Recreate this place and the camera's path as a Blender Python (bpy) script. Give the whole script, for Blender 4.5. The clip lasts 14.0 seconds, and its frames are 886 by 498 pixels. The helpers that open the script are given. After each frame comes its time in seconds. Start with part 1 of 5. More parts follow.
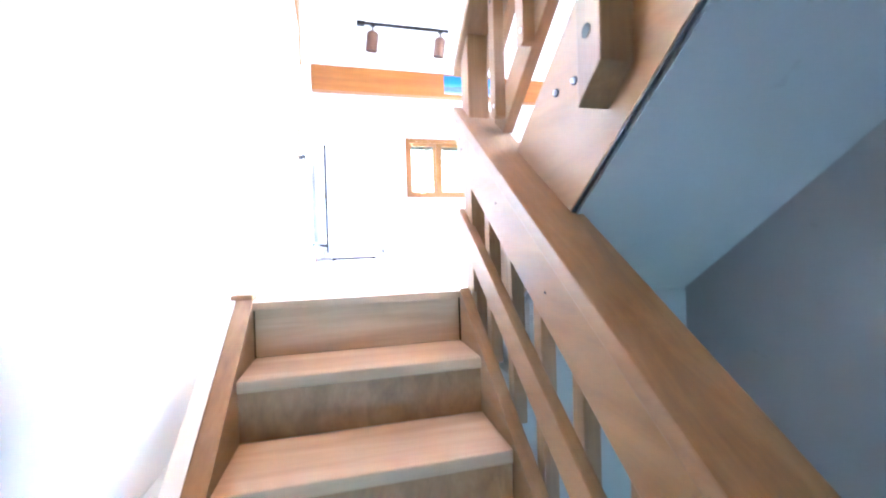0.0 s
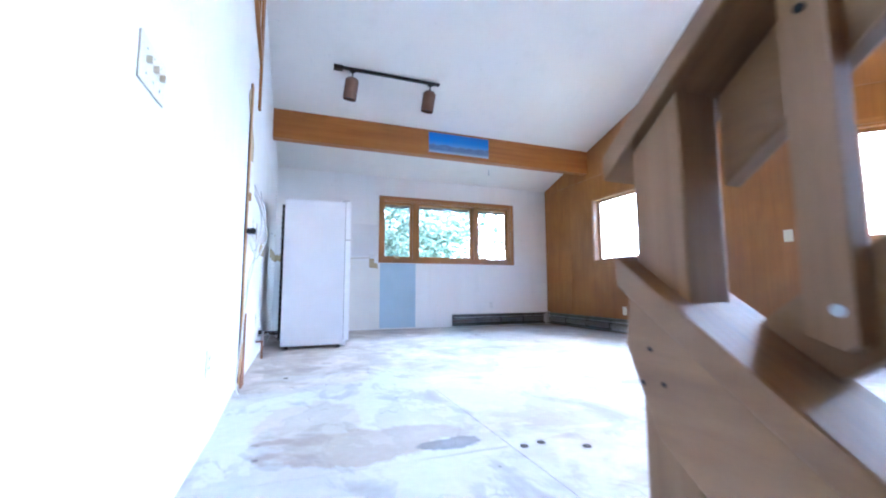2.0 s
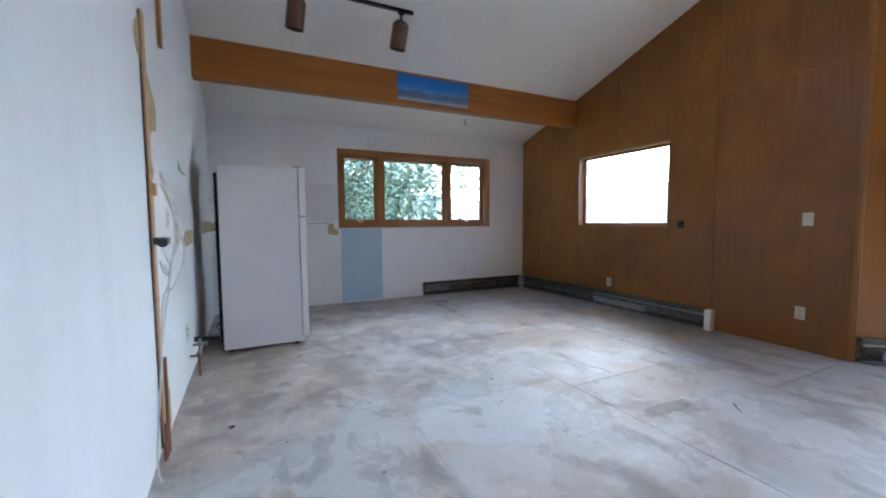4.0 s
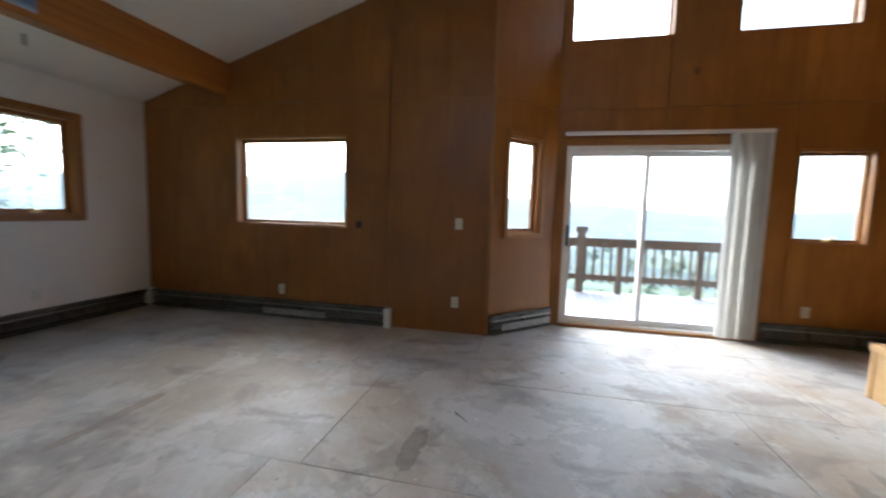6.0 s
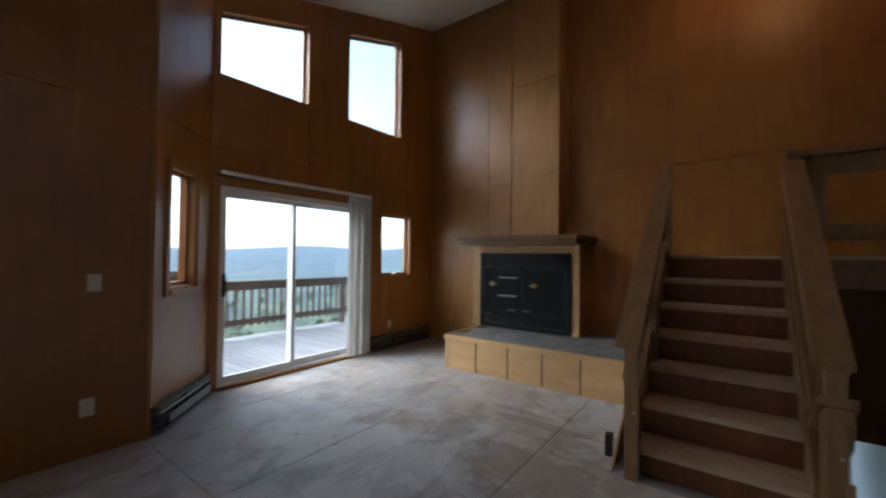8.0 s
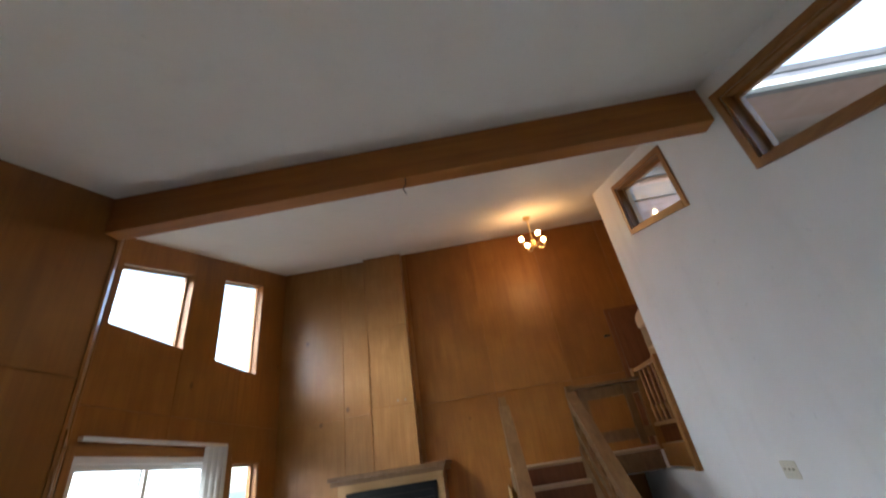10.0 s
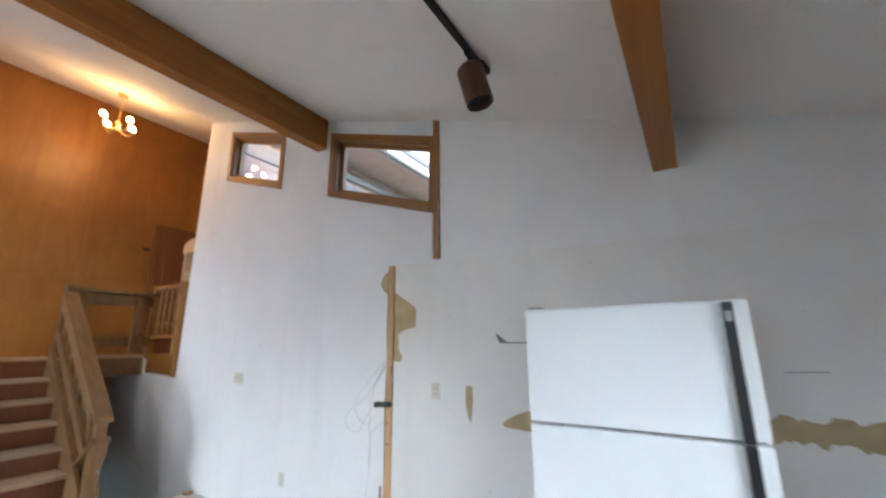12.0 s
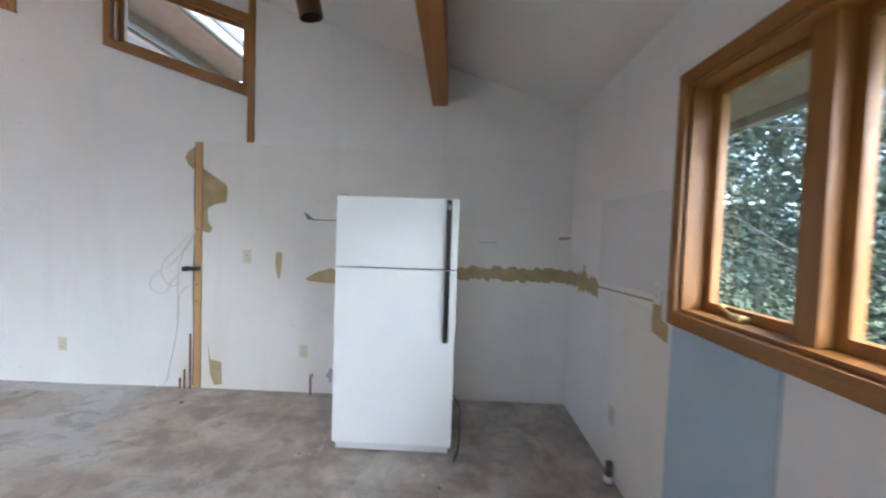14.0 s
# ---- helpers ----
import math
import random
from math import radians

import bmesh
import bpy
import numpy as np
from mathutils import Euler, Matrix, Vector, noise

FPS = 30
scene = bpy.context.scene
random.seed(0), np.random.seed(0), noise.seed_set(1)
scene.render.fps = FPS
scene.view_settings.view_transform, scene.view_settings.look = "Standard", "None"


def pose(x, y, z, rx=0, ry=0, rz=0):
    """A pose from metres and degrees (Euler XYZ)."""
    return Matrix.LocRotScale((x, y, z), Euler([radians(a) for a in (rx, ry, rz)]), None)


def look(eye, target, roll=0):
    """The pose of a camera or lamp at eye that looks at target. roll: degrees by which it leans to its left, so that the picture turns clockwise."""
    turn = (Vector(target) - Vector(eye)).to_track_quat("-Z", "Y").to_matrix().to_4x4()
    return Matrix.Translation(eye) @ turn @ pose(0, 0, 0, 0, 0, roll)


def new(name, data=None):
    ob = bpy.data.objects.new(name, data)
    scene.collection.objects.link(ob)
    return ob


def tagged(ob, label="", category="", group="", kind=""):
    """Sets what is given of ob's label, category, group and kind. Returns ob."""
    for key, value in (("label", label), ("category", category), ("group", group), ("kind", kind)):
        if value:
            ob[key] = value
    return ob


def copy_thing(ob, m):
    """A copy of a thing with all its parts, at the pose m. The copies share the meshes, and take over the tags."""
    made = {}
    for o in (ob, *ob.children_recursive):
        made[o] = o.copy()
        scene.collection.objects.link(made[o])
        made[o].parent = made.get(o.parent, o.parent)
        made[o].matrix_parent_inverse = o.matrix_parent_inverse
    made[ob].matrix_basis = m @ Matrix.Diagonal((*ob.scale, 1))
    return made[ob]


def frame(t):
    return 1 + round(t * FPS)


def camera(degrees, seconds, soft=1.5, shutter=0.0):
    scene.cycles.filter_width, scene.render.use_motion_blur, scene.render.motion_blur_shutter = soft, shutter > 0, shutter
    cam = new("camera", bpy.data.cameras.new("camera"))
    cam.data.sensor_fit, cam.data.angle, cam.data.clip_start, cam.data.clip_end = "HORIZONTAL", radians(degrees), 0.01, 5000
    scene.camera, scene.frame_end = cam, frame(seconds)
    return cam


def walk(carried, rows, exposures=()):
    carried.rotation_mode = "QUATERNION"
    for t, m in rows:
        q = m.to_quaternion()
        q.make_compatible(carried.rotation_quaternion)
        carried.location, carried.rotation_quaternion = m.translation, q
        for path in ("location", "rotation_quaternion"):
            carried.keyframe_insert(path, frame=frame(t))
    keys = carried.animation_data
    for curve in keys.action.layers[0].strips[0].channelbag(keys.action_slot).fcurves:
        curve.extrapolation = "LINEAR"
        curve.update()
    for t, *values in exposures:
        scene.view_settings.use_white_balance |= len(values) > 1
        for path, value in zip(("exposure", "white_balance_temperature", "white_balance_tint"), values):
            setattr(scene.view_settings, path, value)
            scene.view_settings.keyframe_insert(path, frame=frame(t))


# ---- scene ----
cam = camera(97.0, 14.0, 2.0, 0.4)
PATH = [
    (0, (0.445, -0.27, 0.18), (0.919, 1.673, 0.155), -1.7),
    (0.3, (0.434, -0.124, 0.192), (0.923, 1.812, 0.305), -0.2),
    (0.5, (0.463, 0.02, 0.237), (0.88, 1.958, 0.496), -1.2),
    (0.7, (0.467, 0.139, 0.311), (0.864, 2.077, 0.605), -1.7),
    (1, (0.444, 0.267, 0.405), (0.882, 2.192, 0.726), -2.4),
    (1.2, (0.422, 0.365, 0.463), (1.006, 2.248, 0.802), -0.5),
    (1.5, (0.395, 0.476, 0.558), (1.104, 2.332, 0.787), -0.6),
    (1.8, (0.386, 0.606, 0.611), (1.077, 2.473, 0.806), 0.4),
    (2, (0.396, 0.713, 0.662), (1.07, 2.585, 0.861), -0.1),
    (2.2, (0.398, 0.797, 0.716), (1.099, 2.665, 0.859), -2.7),
    (2.5, (0.36, 0.923, 0.789), (1.131, 2.764, 0.912), -1.6),
    (2.7, (0.347, 0.966, 0.83), (1.138, 2.802, 0.898), -1.3),
    (5, (0.622, 1.818, 1.327), (1.795, 3.422, 1.098), 1.4),
    (5.5, (0.713, 1.983, 1.337), (2.32, 3.158, 1.146), 3.8),
    (6, (0.779, 2.372, 1.269), (2.722, 2.807, 1.086), 1.6),
    (6.5, (0.876, 2.769, 1.279), (2.869, 2.709, 1.126), -0.5),
    (7, (0.929, 3.21, 1.321), (2.821, 2.583, 1.156), 0.9),
    (7.5, (1.122, 3.543, 1.319), (2.758, 2.395, 1.253), 0.4),
    (7.7, (1.2, 3.648, 1.331), (2.66, 2.281, 1.287), 0.3),
    (9.8, (2.064, 5.173, 1.551), (2.182, 3.323, 2.302), -7.0),
    (10, (2.119, 5.275, 1.564), (2.178, 3.521, 2.524), -9.3),
    (10.5, (2.209, 5.521, 1.609), (2.0, 3.806, 2.617), -8.0),
    (11, (2.247, 5.787, 1.586), (1.501, 4.208, 2.56), -6.1),
    (11.5, (2.356, 5.921, 1.566), (1.003, 4.616, 2.251), -3.3),
    (12, (2.57, 5.953, 1.536), (0.922, 4.921, 2.003), -0.4),
    (12.5, (2.83, 6.03, 1.518), (0.979, 5.298, 1.711), 2.2),
    (13, (3.003, 5.978, 1.472), (1.068, 5.473, 1.497), 1.5),
    (13.5, (3.113, 5.978, 1.453), (1.133, 5.695, 1.463), 2.8),
    (14, (3.4, 6.091, 1.453), (1.402, 6.035, 1.375), 2.0),
]
EXPOSURES = [(0.0, 7.35, 4550, 6), (0.5, 6.8, 4500, 7), (1.2, 6.05, 4450, 7), (1.8, 5.35, 4450, 7), (2.5, 4.35, 4500, 6), (3.5, 3.85, 4800, 4),
             (5.0, 3.38, 5400, 4), (6.0, 2.9, 5700, 5), (7.0, 2.3, 5600, 7), (7.7, 1.8, 5500, 6), (9.8, 2.88, 5650, 5), (11.0, 3.6, 5500, 5), (12.0, 3.85, 5500, 5), (13.0, 3.92, 5600, 6), (14.0, 3.65, 5600, 6)]
walk(cam, [(t, look(e, a, r)) for t, e, a, r in PATH], EXPOSURES)

# ---- daylight: overcast sky, soft sun ----
world = bpy.data.worlds.new("overcast_sky")
scene.world = world
world.use_nodes = True
wn, wl = world.node_tree.nodes, world.node_tree.links
wn.clear()
SUN_EL, SUN_AZ = radians(36), radians(57)
sky = wn.new("ShaderNodeTexSky")
sky.sky_type = "NISHITA"
sky.sun_disc = False
sky.sun_elevation, sky.sun_rotation = SUN_EL, SUN_AZ
sky.air_density, sky.dust_density, sky.ozone_density = 1.0, 2.0, 1.0
soft_sky = wn.new("ShaderNodeHueSaturation")
soft_sky.inputs["Saturation"].default_value = 0.8
sky_bg = wn.new("ShaderNodeBackground")
sky_bg.inputs["Strength"].default_value = 0.15
sky_out = wn.new("ShaderNodeOutputWorld")
wl.new(sky.outputs[0], soft_sky.inputs["Color"])
wl.new(soft_sky.outputs[0], sky_bg.inputs["Color"])
wl.new(sky_bg.outputs[0], sky_out.inputs["Surface"])
sun = new("sun", bpy.data.lights.new("sun", "SUN"))
sun.data.energy, sun.data.angle, sun.data.color = 1.0, radians(75), (1.0, 0.98, 0.95)
sun.matrix_world = look((0, 0, 30), (-30 * math.sin(SUN_AZ) / math.tan(SUN_EL), -30 * math.cos(SUN_AZ) / math.tan(SUN_EL), 0))


# ---- materials ----
class Mat:
    """A small builder for node materials."""

    def __init__(self, name, rough=0.6, metal=0.0, spec=0.5):
        self.m = bpy.data.materials.new(name)
        self.m.use_nodes = True
        self.n, self.l = self.m.node_tree.nodes, self.m.node_tree.links
        self.b = self.n["Principled BSDF"]
        self.b.inputs["Roughness"].default_value = rough
        self.b.inputs["Metallic"].default_value = metal
        self.b.inputs["Specular IOR Level"].default_value = spec

    def coord(self, scale=(1, 1, 1), kind="Object", offset=(0, 0, 0)):
        if kind == "World":
            c = self.n.new("ShaderNodeNewGeometry").outputs["Position"]
        else:
            c = self.n.new("ShaderNodeTexCoord").outputs[kind]
        mp = self.n.new("ShaderNodeMapping")
        mp.inputs["Scale"].default_value = scale
        mp.inputs["Location"].default_value = offset
        self.l.new(c, mp.inputs["Vector"])
        return mp.outputs[0]

    def noise(self, vec, scale, detail=4, rough=0.55, distort=0.0):
        t = self.n.new("ShaderNodeTexNoise")
        t.inputs["Scale"].default_value = scale
        t.inputs["Detail"].default_value = detail
        t.inputs["Roughness"].default_value = rough
        t.inputs["Distortion"].default_value = distort
        self.l.new(vec, t.inputs["Vector"])
        return t.outputs["Fac"]

    def ramp(self, fac, stops):
        r = self.n.new("ShaderNodeValToRGB")
        e = r.color_ramp.elements
        while len(e) < len(stops):
            e.new(0.5)
        for el, (p, c) in zip(e, stops):
            el.position = p
            el.color = (c, c, c, 1) if isinstance(c, (int, float)) else (*c, 1)
        self.l.new(fac, r.inputs[0])
        return r.outputs[0]

    def mix(self, fac, a, b, mode="MIX"):
        x = self.n.new("ShaderNodeMix")
        x.data_type, x.blend_type = "RGBA", mode
        for sock, v in ((x.inputs["Factor"], fac), (x.inputs["A"], a), (x.inputs["B"], b)):
            if isinstance(v, (int, float)):
                sock.default_value = v
            elif isinstance(v, tuple):
                sock.default_value = (*v, 1)
            else:
                self.l.new(v, sock)
        return x.outputs["Result"]

    def math(self, op, a, b=0.0, clamp=False):
        x = self.n.new("ShaderNodeMath")
        x.operation, x.use_clamp = op, clamp
        for sock, v in zip(x.inputs, (a, b)):
            if isinstance(v, (int, float)):
                sock.default_value = v
            else:
                self.l.new(v, sock)
        return x.outputs[0]

    def xyz(self, vec):
        s = self.n.new("ShaderNodeSeparateXYZ")
        self.l.new(vec, s.inputs[0])
        return s.outputs

    def color(self, c):
        if isinstance(c, tuple):
            self.b.inputs["Base Color"].default_value = (*c, 1)
        else:
            self.l.new(c, self.b.inputs["Base Color"])
        return self

    def rough(self, r):
        self.l.new(r, self.b.inputs["Roughness"])
        return self

    def bump(self, h, strength=0.2, dist=0.01):
        x = self.n.new("ShaderNodeBump")
        x.inputs["Strength"].default_value = strength
        x.inputs["Distance"].default_value = dist
        self.l.new(h, x.inputs["Height"])
        self.l.new(x.outputs[0], self.b.inputs["Normal"])
        return self

    def random(self):
        return self.n.new("ShaderNodeObjectInfo").outputs["Random"]


def wood(name, dark, mid, light, grain=(1, 1, 14), rough=0.5, knots=True, vary=0.25, bump=0.15, coat=0.0):
    """Wood whose grain runs along the axis with the smallest scale."""
    m = Mat(name, rough)
    rnd = m.random()
    base = m.coord(grain, "World")
    shift = m.n.new("ShaderNodeVectorMath")
    shift.operation = "ADD"
    comb = m.n.new("ShaderNodeCombineXYZ")
    big = m.math("MULTIPLY", rnd, 37.0)
    for s in comb.inputs:
        m.l.new(big, s)
    m.l.new(base, shift.inputs[0])
    m.l.new(comb.outputs[0], shift.inputs[1])
    v = shift.outputs[0]
    a = m.noise(v, 1.6, 6, 0.6, 0.6)
    b = m.noise(v, 9.0, 3, 0.7)
    f = m.math("ADD", m.math("MULTIPLY", a, 0.75), m.math("MULTIPLY", b, 0.25))
    c = m.ramp(f, [(0.30, dark), (0.5, mid), (0.72, light)])
    if knots:
        vo = m.n.new("ShaderNodeTexVoronoi")
        vo.inputs["Scale"].default_value = 1.7
        km = m.coord(tuple(1.0 if g > 2 else 0.55 for g in grain), "World")
        m.l.new(km, vo.inputs["Vector"])
        k = m.ramp(vo.outputs["Distance"], [(0.0, 1.0), (0.035, 0.75), (0.06, 0.0)])
        c = m.mix(m.math("MULTIPLY", k, 0.7), c, tuple(x * 0.35 for x in dark))
    blotch = m.noise(m.coord((1, 1, 1), "World"), 0.9, 3)
    c = m.mix(0.35, c, m.mix(blotch, tuple(x * 0.75 for x in mid), light), "MIX")
    if vary:
        gain = m.ramp(rnd, [(0.0, 1 - vary), (1.0, 1.0)])
        c = m.mix(1.0, c, gain, "MULTIPLY")
    m.color(c)
    m.rough(m.ramp(b, [(0.2, rough - 0.1), (0.8, rough + 0.12)]))
    m.bump(f, bump, 0.004)
    m.b.inputs["Coat Weight"].default_value = coat
    m.b.inputs["Coat Roughness"].default_value = 0.35
    return m.m


def plywood(name, dark, mid, light):
    """Rotary-cut plywood with an uneven, varnished orange-brown stain."""
    m = Mat(name, 0.38, 0.0, 0.5)
    rnd = m.random()
    comb = m.n.new("ShaderNodeCombineXYZ")
    for s_ in comb.inputs:
        m.l.new(m.math("MULTIPLY", rnd, 53.0), s_)
    shift = m.n.new("ShaderNodeVectorMath")
    shift.operation = "ADD"
    m.l.new(m.coord((2.2, 2.2, 0.45), "World"), shift.inputs[0])
    m.l.new(comb.outputs[0], shift.inputs[1])
    g = m.noise(shift.outputs[0], 1.5, 3, 0.45, 2.2)
    fine = m.noise(m.coord((30, 30, 1.2), "World"), 1.0, 3, 0.6)
    v = m.coord((1, 1, 1), "World")
    cloud = m.noise(v, 0.55, 5, 0.6)
    c = m.mix(m.ramp(g, [(0.25, 0.0), (0.75, 1.0)]), mid, light)
    c = m.mix(m.ramp(cloud, [(0.38, 0.85), (0.62, 0.0)]), c, tuple((a + b) / 2 for a, b in zip(dark, mid)))
    c = m.mix(m.ramp(fine, [(0.35, 0.22), (0.6, 0.0)]), c, dark)
    vo = m.n.new("ShaderNodeTexVoronoi")
    vo.inputs["Scale"].default_value = 1.35
    m.l.new(m.coord((1, 1, 0.7), "World"), vo.inputs["Vector"])
    c = m.mix(m.ramp(vo.outputs["Distance"], [(0.0, 0.85), (0.03, 0.6), (0.055, 0.0)]), c, tuple(x * 0.35 for x in dark))
    runs = m.noise(m.coord((4, 4, 0.25), "World"), 1.1, 4)
    c = m.mix(m.ramp(runs, [(0.60, 0.0), (0.78, 0.5)]), c, dark)
    c = m.mix(1.0, c, m.ramp(rnd, [(0.0, 0.86), (1.0, 1.0)]), "MULTIPLY")
    m.color(c)
    m.rough(m.ramp(cloud, [(0.3, 0.34), (0.7, 0.46)]))
    m.bump(m.math("ADD", fine, m.math("MULTIPLY", g, 2.0)), 0.06, 0.004)
    m.b.inputs["Coat Weight"].default_value = 0.12
    m.b.inputs["Coat Roughness"].default_value = 0.38
    return m.m


def plain(name, c, rough=0.5, metal=0.0, grime=0.12, scale=6.0, bump=0.0, spec=0.5):
    m = Mat(name, rough, metal, spec)
    v = m.coord((1, 1, 1), "World")
    n = m.noise(v, scale, 5)
    m.color(m.mix(m.ramp(n, [(0.35, 0.0), (0.75, 1.0)]), c, tuple(x * (1 - grime) for x in c)))
    m.rough(m.ramp(n, [(0.3, max(0.05, rough - 0.06)), (0.8, min(1, rough + 0.08))]))
    if bump:
        m.bump(m.noise(v, scale * 12, 3), bump, 0.002)
    return m.m


def painted_wall(name, c, stain):
    m = Mat(name, 0.72)
    v = m.coord((1, 1, 1), "World")
    big = m.noise(v, 0.8, 4, 0.6)
    streak = m.noise(m.coord((3, 3, 0.35), "World"), 1.3, 4)
    c1 = m.mix(m.ramp(big, [(0.42, 0.0), (0.75, 0.7)]), c, stain)
    c1 = m.mix(m.ramp(streak, [(0.55, 0.0), (0.8, 0.3)]), c1, tuple(x * 0.86 for x in stain))
    spots = m.noise(v, 14, 2)
    c1 = m.mix(m.ramp(spots, [(0.70, 0.0), (0.76, 0.25)]), c1, tuple(x * 0.7 for x in stain))
    m.color(c1)
    m.bump(m.noise(v, 55, 4, 0.6), 0.18, 0.003)
    return m.m


WHITE = painted_wall("white_wall_paint", (0.80, 0.795, 0.785), (0.72, 0.705, 0.68))
KITCHEN = painted_wall("old_kitchen_paint", (0.79, 0.775, 0.74), (0.68, 0.655, 0.605))
CEIL = painted_wall("ceiling_paint", (0.78, 0.752, 0.712), (0.74, 0.708, 0.665))
GREY_WALL = painted_wall("grey_stairwell_paint", (0.30, 0.278, 0.256), (0.25, 0.232, 0.214))
PLY_WALL = plywood("stained_plywood", (0.15, 0.051, 0.006), (0.30, 0.116, 0.015), (0.43, 0.187, 0.031))
# paler, less red sheets; part of the windows' sheen is put into this colour
PLY_GOLD = plywood("golden_plywood", (0.18, 0.078, 0.016), (0.35, 0.165, 0.042), (0.50, 0.265, 0.085))
BEAM = wood("fir_beam", (0.22, 0.070, 0.009), (0.37, 0.128, 0.017), (0.49, 0.20, 0.034), (0.5, 9, 9), 0.48, True, 0.1)
TRIM = wood("oak_trim_upright", (0.18, 0.068, 0.012), (0.31, 0.13, 0.027), (0.42, 0.205, 0.055), (14, 14, 0.8), 0.42, False, 0.1)
TRIM_H = wood("oak_trim_level", (0.18, 0.068, 0.012), (0.31, 0.13, 0.027), (0.42, 0.205, 0.055), (1.2, 1.2, 16), 0.42, False, 0.1)
STUD = wood("raw_stud", (0.42, 0.22, 0.085), (0.56, 0.33, 0.145), (0.66, 0.43, 0.21), (14, 14, 0.8), 0.7, True, 0.1)
STAIR = wood("stair_timber", (0.115, 0.053, 0.018), (0.225, 0.117, 0.043), (0.33, 0.19, 0.085), (12, 0.9, 5), 0.5, True, 0.25)
STAIR_UP = wood("stair_timber_upright", (0.115, 0.053, 0.018), (0.225, 0.117, 0.043), (0.33, 0.19, 0.085), (12, 12, 0.8), 0.5, True, 0.25)
TREAD = wood("worn_tread", (0.30, 0.19, 0.105), (0.44, 0.30, 0.185), (0.57, 0.42, 0.285), (0.8, 12, 12), 0.6, True, 0.2)
HEARTH_PLY = wood("hearth_plywood", (0.38, 0.21, 0.075), (0.50, 0.30, 0.12), (0.60, 0.39, 0.18), (0.9, 6, 6), 0.6, True, 0.18)
DECK = wood("weathered_deck", (0.26, 0.25, 0.24), (0.40, 0.39, 0.37), (0.52, 0.51, 0.48), (0.9, 16, 9), 0.8, False, 0.3)
DECK_RAIL = wood("deck_rail_wood", (0.06, 0.045, 0.035), (0.11, 0.085, 0.065), (0.17, 0.13, 0.10), (9, 9, 1), 0.8, False, 0.2)
DOOR_WOOD = wood("door_wood", (0.10, 0.030, 0.010), (0.17, 0.055, 0.018), (0.23, 0.085, 0.03), (10, 10, 0.7), 0.4, False, 0.1)
PALE_WOOD = wood("pale_pine", (0.50, 0.33, 0.17), (0.62, 0.44, 0.25), (0.72, 0.54, 0.34), (10, 10, 0.8), 0.5, False, 0.1)
ENAMEL = plain("white_enamel", (0.86, 0.875, 0.88), 0.34, 0, 0.02, 3)
ENAMEL_SIDE = plain("textured_enamel", (0.76, 0.77, 0.80), 0.45, 0, 0.05, 4, 0.15)
BLACK = plain("black_plastic", (0.012, 0.012, 0.013), 0.35, 0, 0.2)
BLACK_METAL = plain("black_metal", (0.012, 0.012, 0.013), 0.55, 0.0, 0.3, 6.0, 0.0, 0.2)
BRONZE = plain("bronze_lamp", (0.16, 0.085, 0.055), 0.38, 0.6, 0.2)
HEATER = plain("heater_steel", (0.15, 0.165, 0.16), 0.5, 0.5, 0.5, 9)
FIN = plain("heater_fins", (0.46, 0.47, 0.47), 0.4, 0.8, 0.4, 30)
IVORY = plain("ivory_plastic", (0.66, 0.62, 0.50), 0.4, 0, 0.08)
WHITE_PLASTIC = plain("white_plastic", (0.74, 0.74, 0.72), 0.4, 0, 0.06)
VINYL = plain("white_vinyl", (0.74, 0.74, 0.73), 0.4, 0, 0.06)
BLIND = plain("blind_vane", (0.62, 0.61, 0.57), 0.55, 0, 0.08)
STEEL = plain("steel", (0.45, 0.45, 0.46), 0.35, 0.9, 0.2)
BRASS = plain("brass", (0.62, 0.45, 0.19), 0.3, 0.9, 0.15)
PIPE = plain("copper_pipe", (0.30, 0.15, 0.09), 0.45, 0.8, 0.3)
CABLE = plain("white_cable", (0.68, 0.67, 0.63), 0.5, 0, 0.1)
TAN = plain("torn_board_paper", (0.47, 0.37, 0.20), 0.85, 0, 0.25, 9, 0.3)
BLUE = plain("blue_paint_patch", (0.45, 0.575, 0.67), 0.7, 0, 0.08, 3)
GREY_PATCH = plain("bare_skim_patch", (0.725, 0.72, 0.725), 0.75, 0, 0.06, 3)
CREAM = plain("cream_paint_patch", (0.79, 0.77, 0.715), 0.7, 0, 0.06, 3)
SLATE = plain("slate_tile", (0.20, 0.19, 0.18), 0.6, 0, 0.45, 7, 0.3)
GROUT = plain("dark_gap", (0.05, 0.04, 0.03), 0.9, 0, 0.3)
SIDING = plain("red_siding", (0.40, 0.27, 0.235), 0.8, 0, 0.2, 5, 0.2)
FASCIA = plain("grey_fascia", (0.20, 0.185, 0.19), 0.8, 0, 0.2, 5)
ROOFING = plain("roof_shingles", (0.13, 0.12, 0.115), 0.9, 0, 0.4, 9, 0.4)
CONCRETE = plain("concrete", (0.34, 0.33, 0.31), 0.85, 0, 0.25, 4, 0.3)
BARK = plain("bark", (0.16, 0.14, 0.11), 0.9, 0, 0.5, 11, 0.5)
PALE_HOUSE = plain("pale_house_paint", (0.55, 0.54, 0.50), 0.8, 0, 0.1, 2)
DARK_GLASS = plain("far_window_glass", (0.03, 0.035, 0.04), 0.15, 0, 0.1)

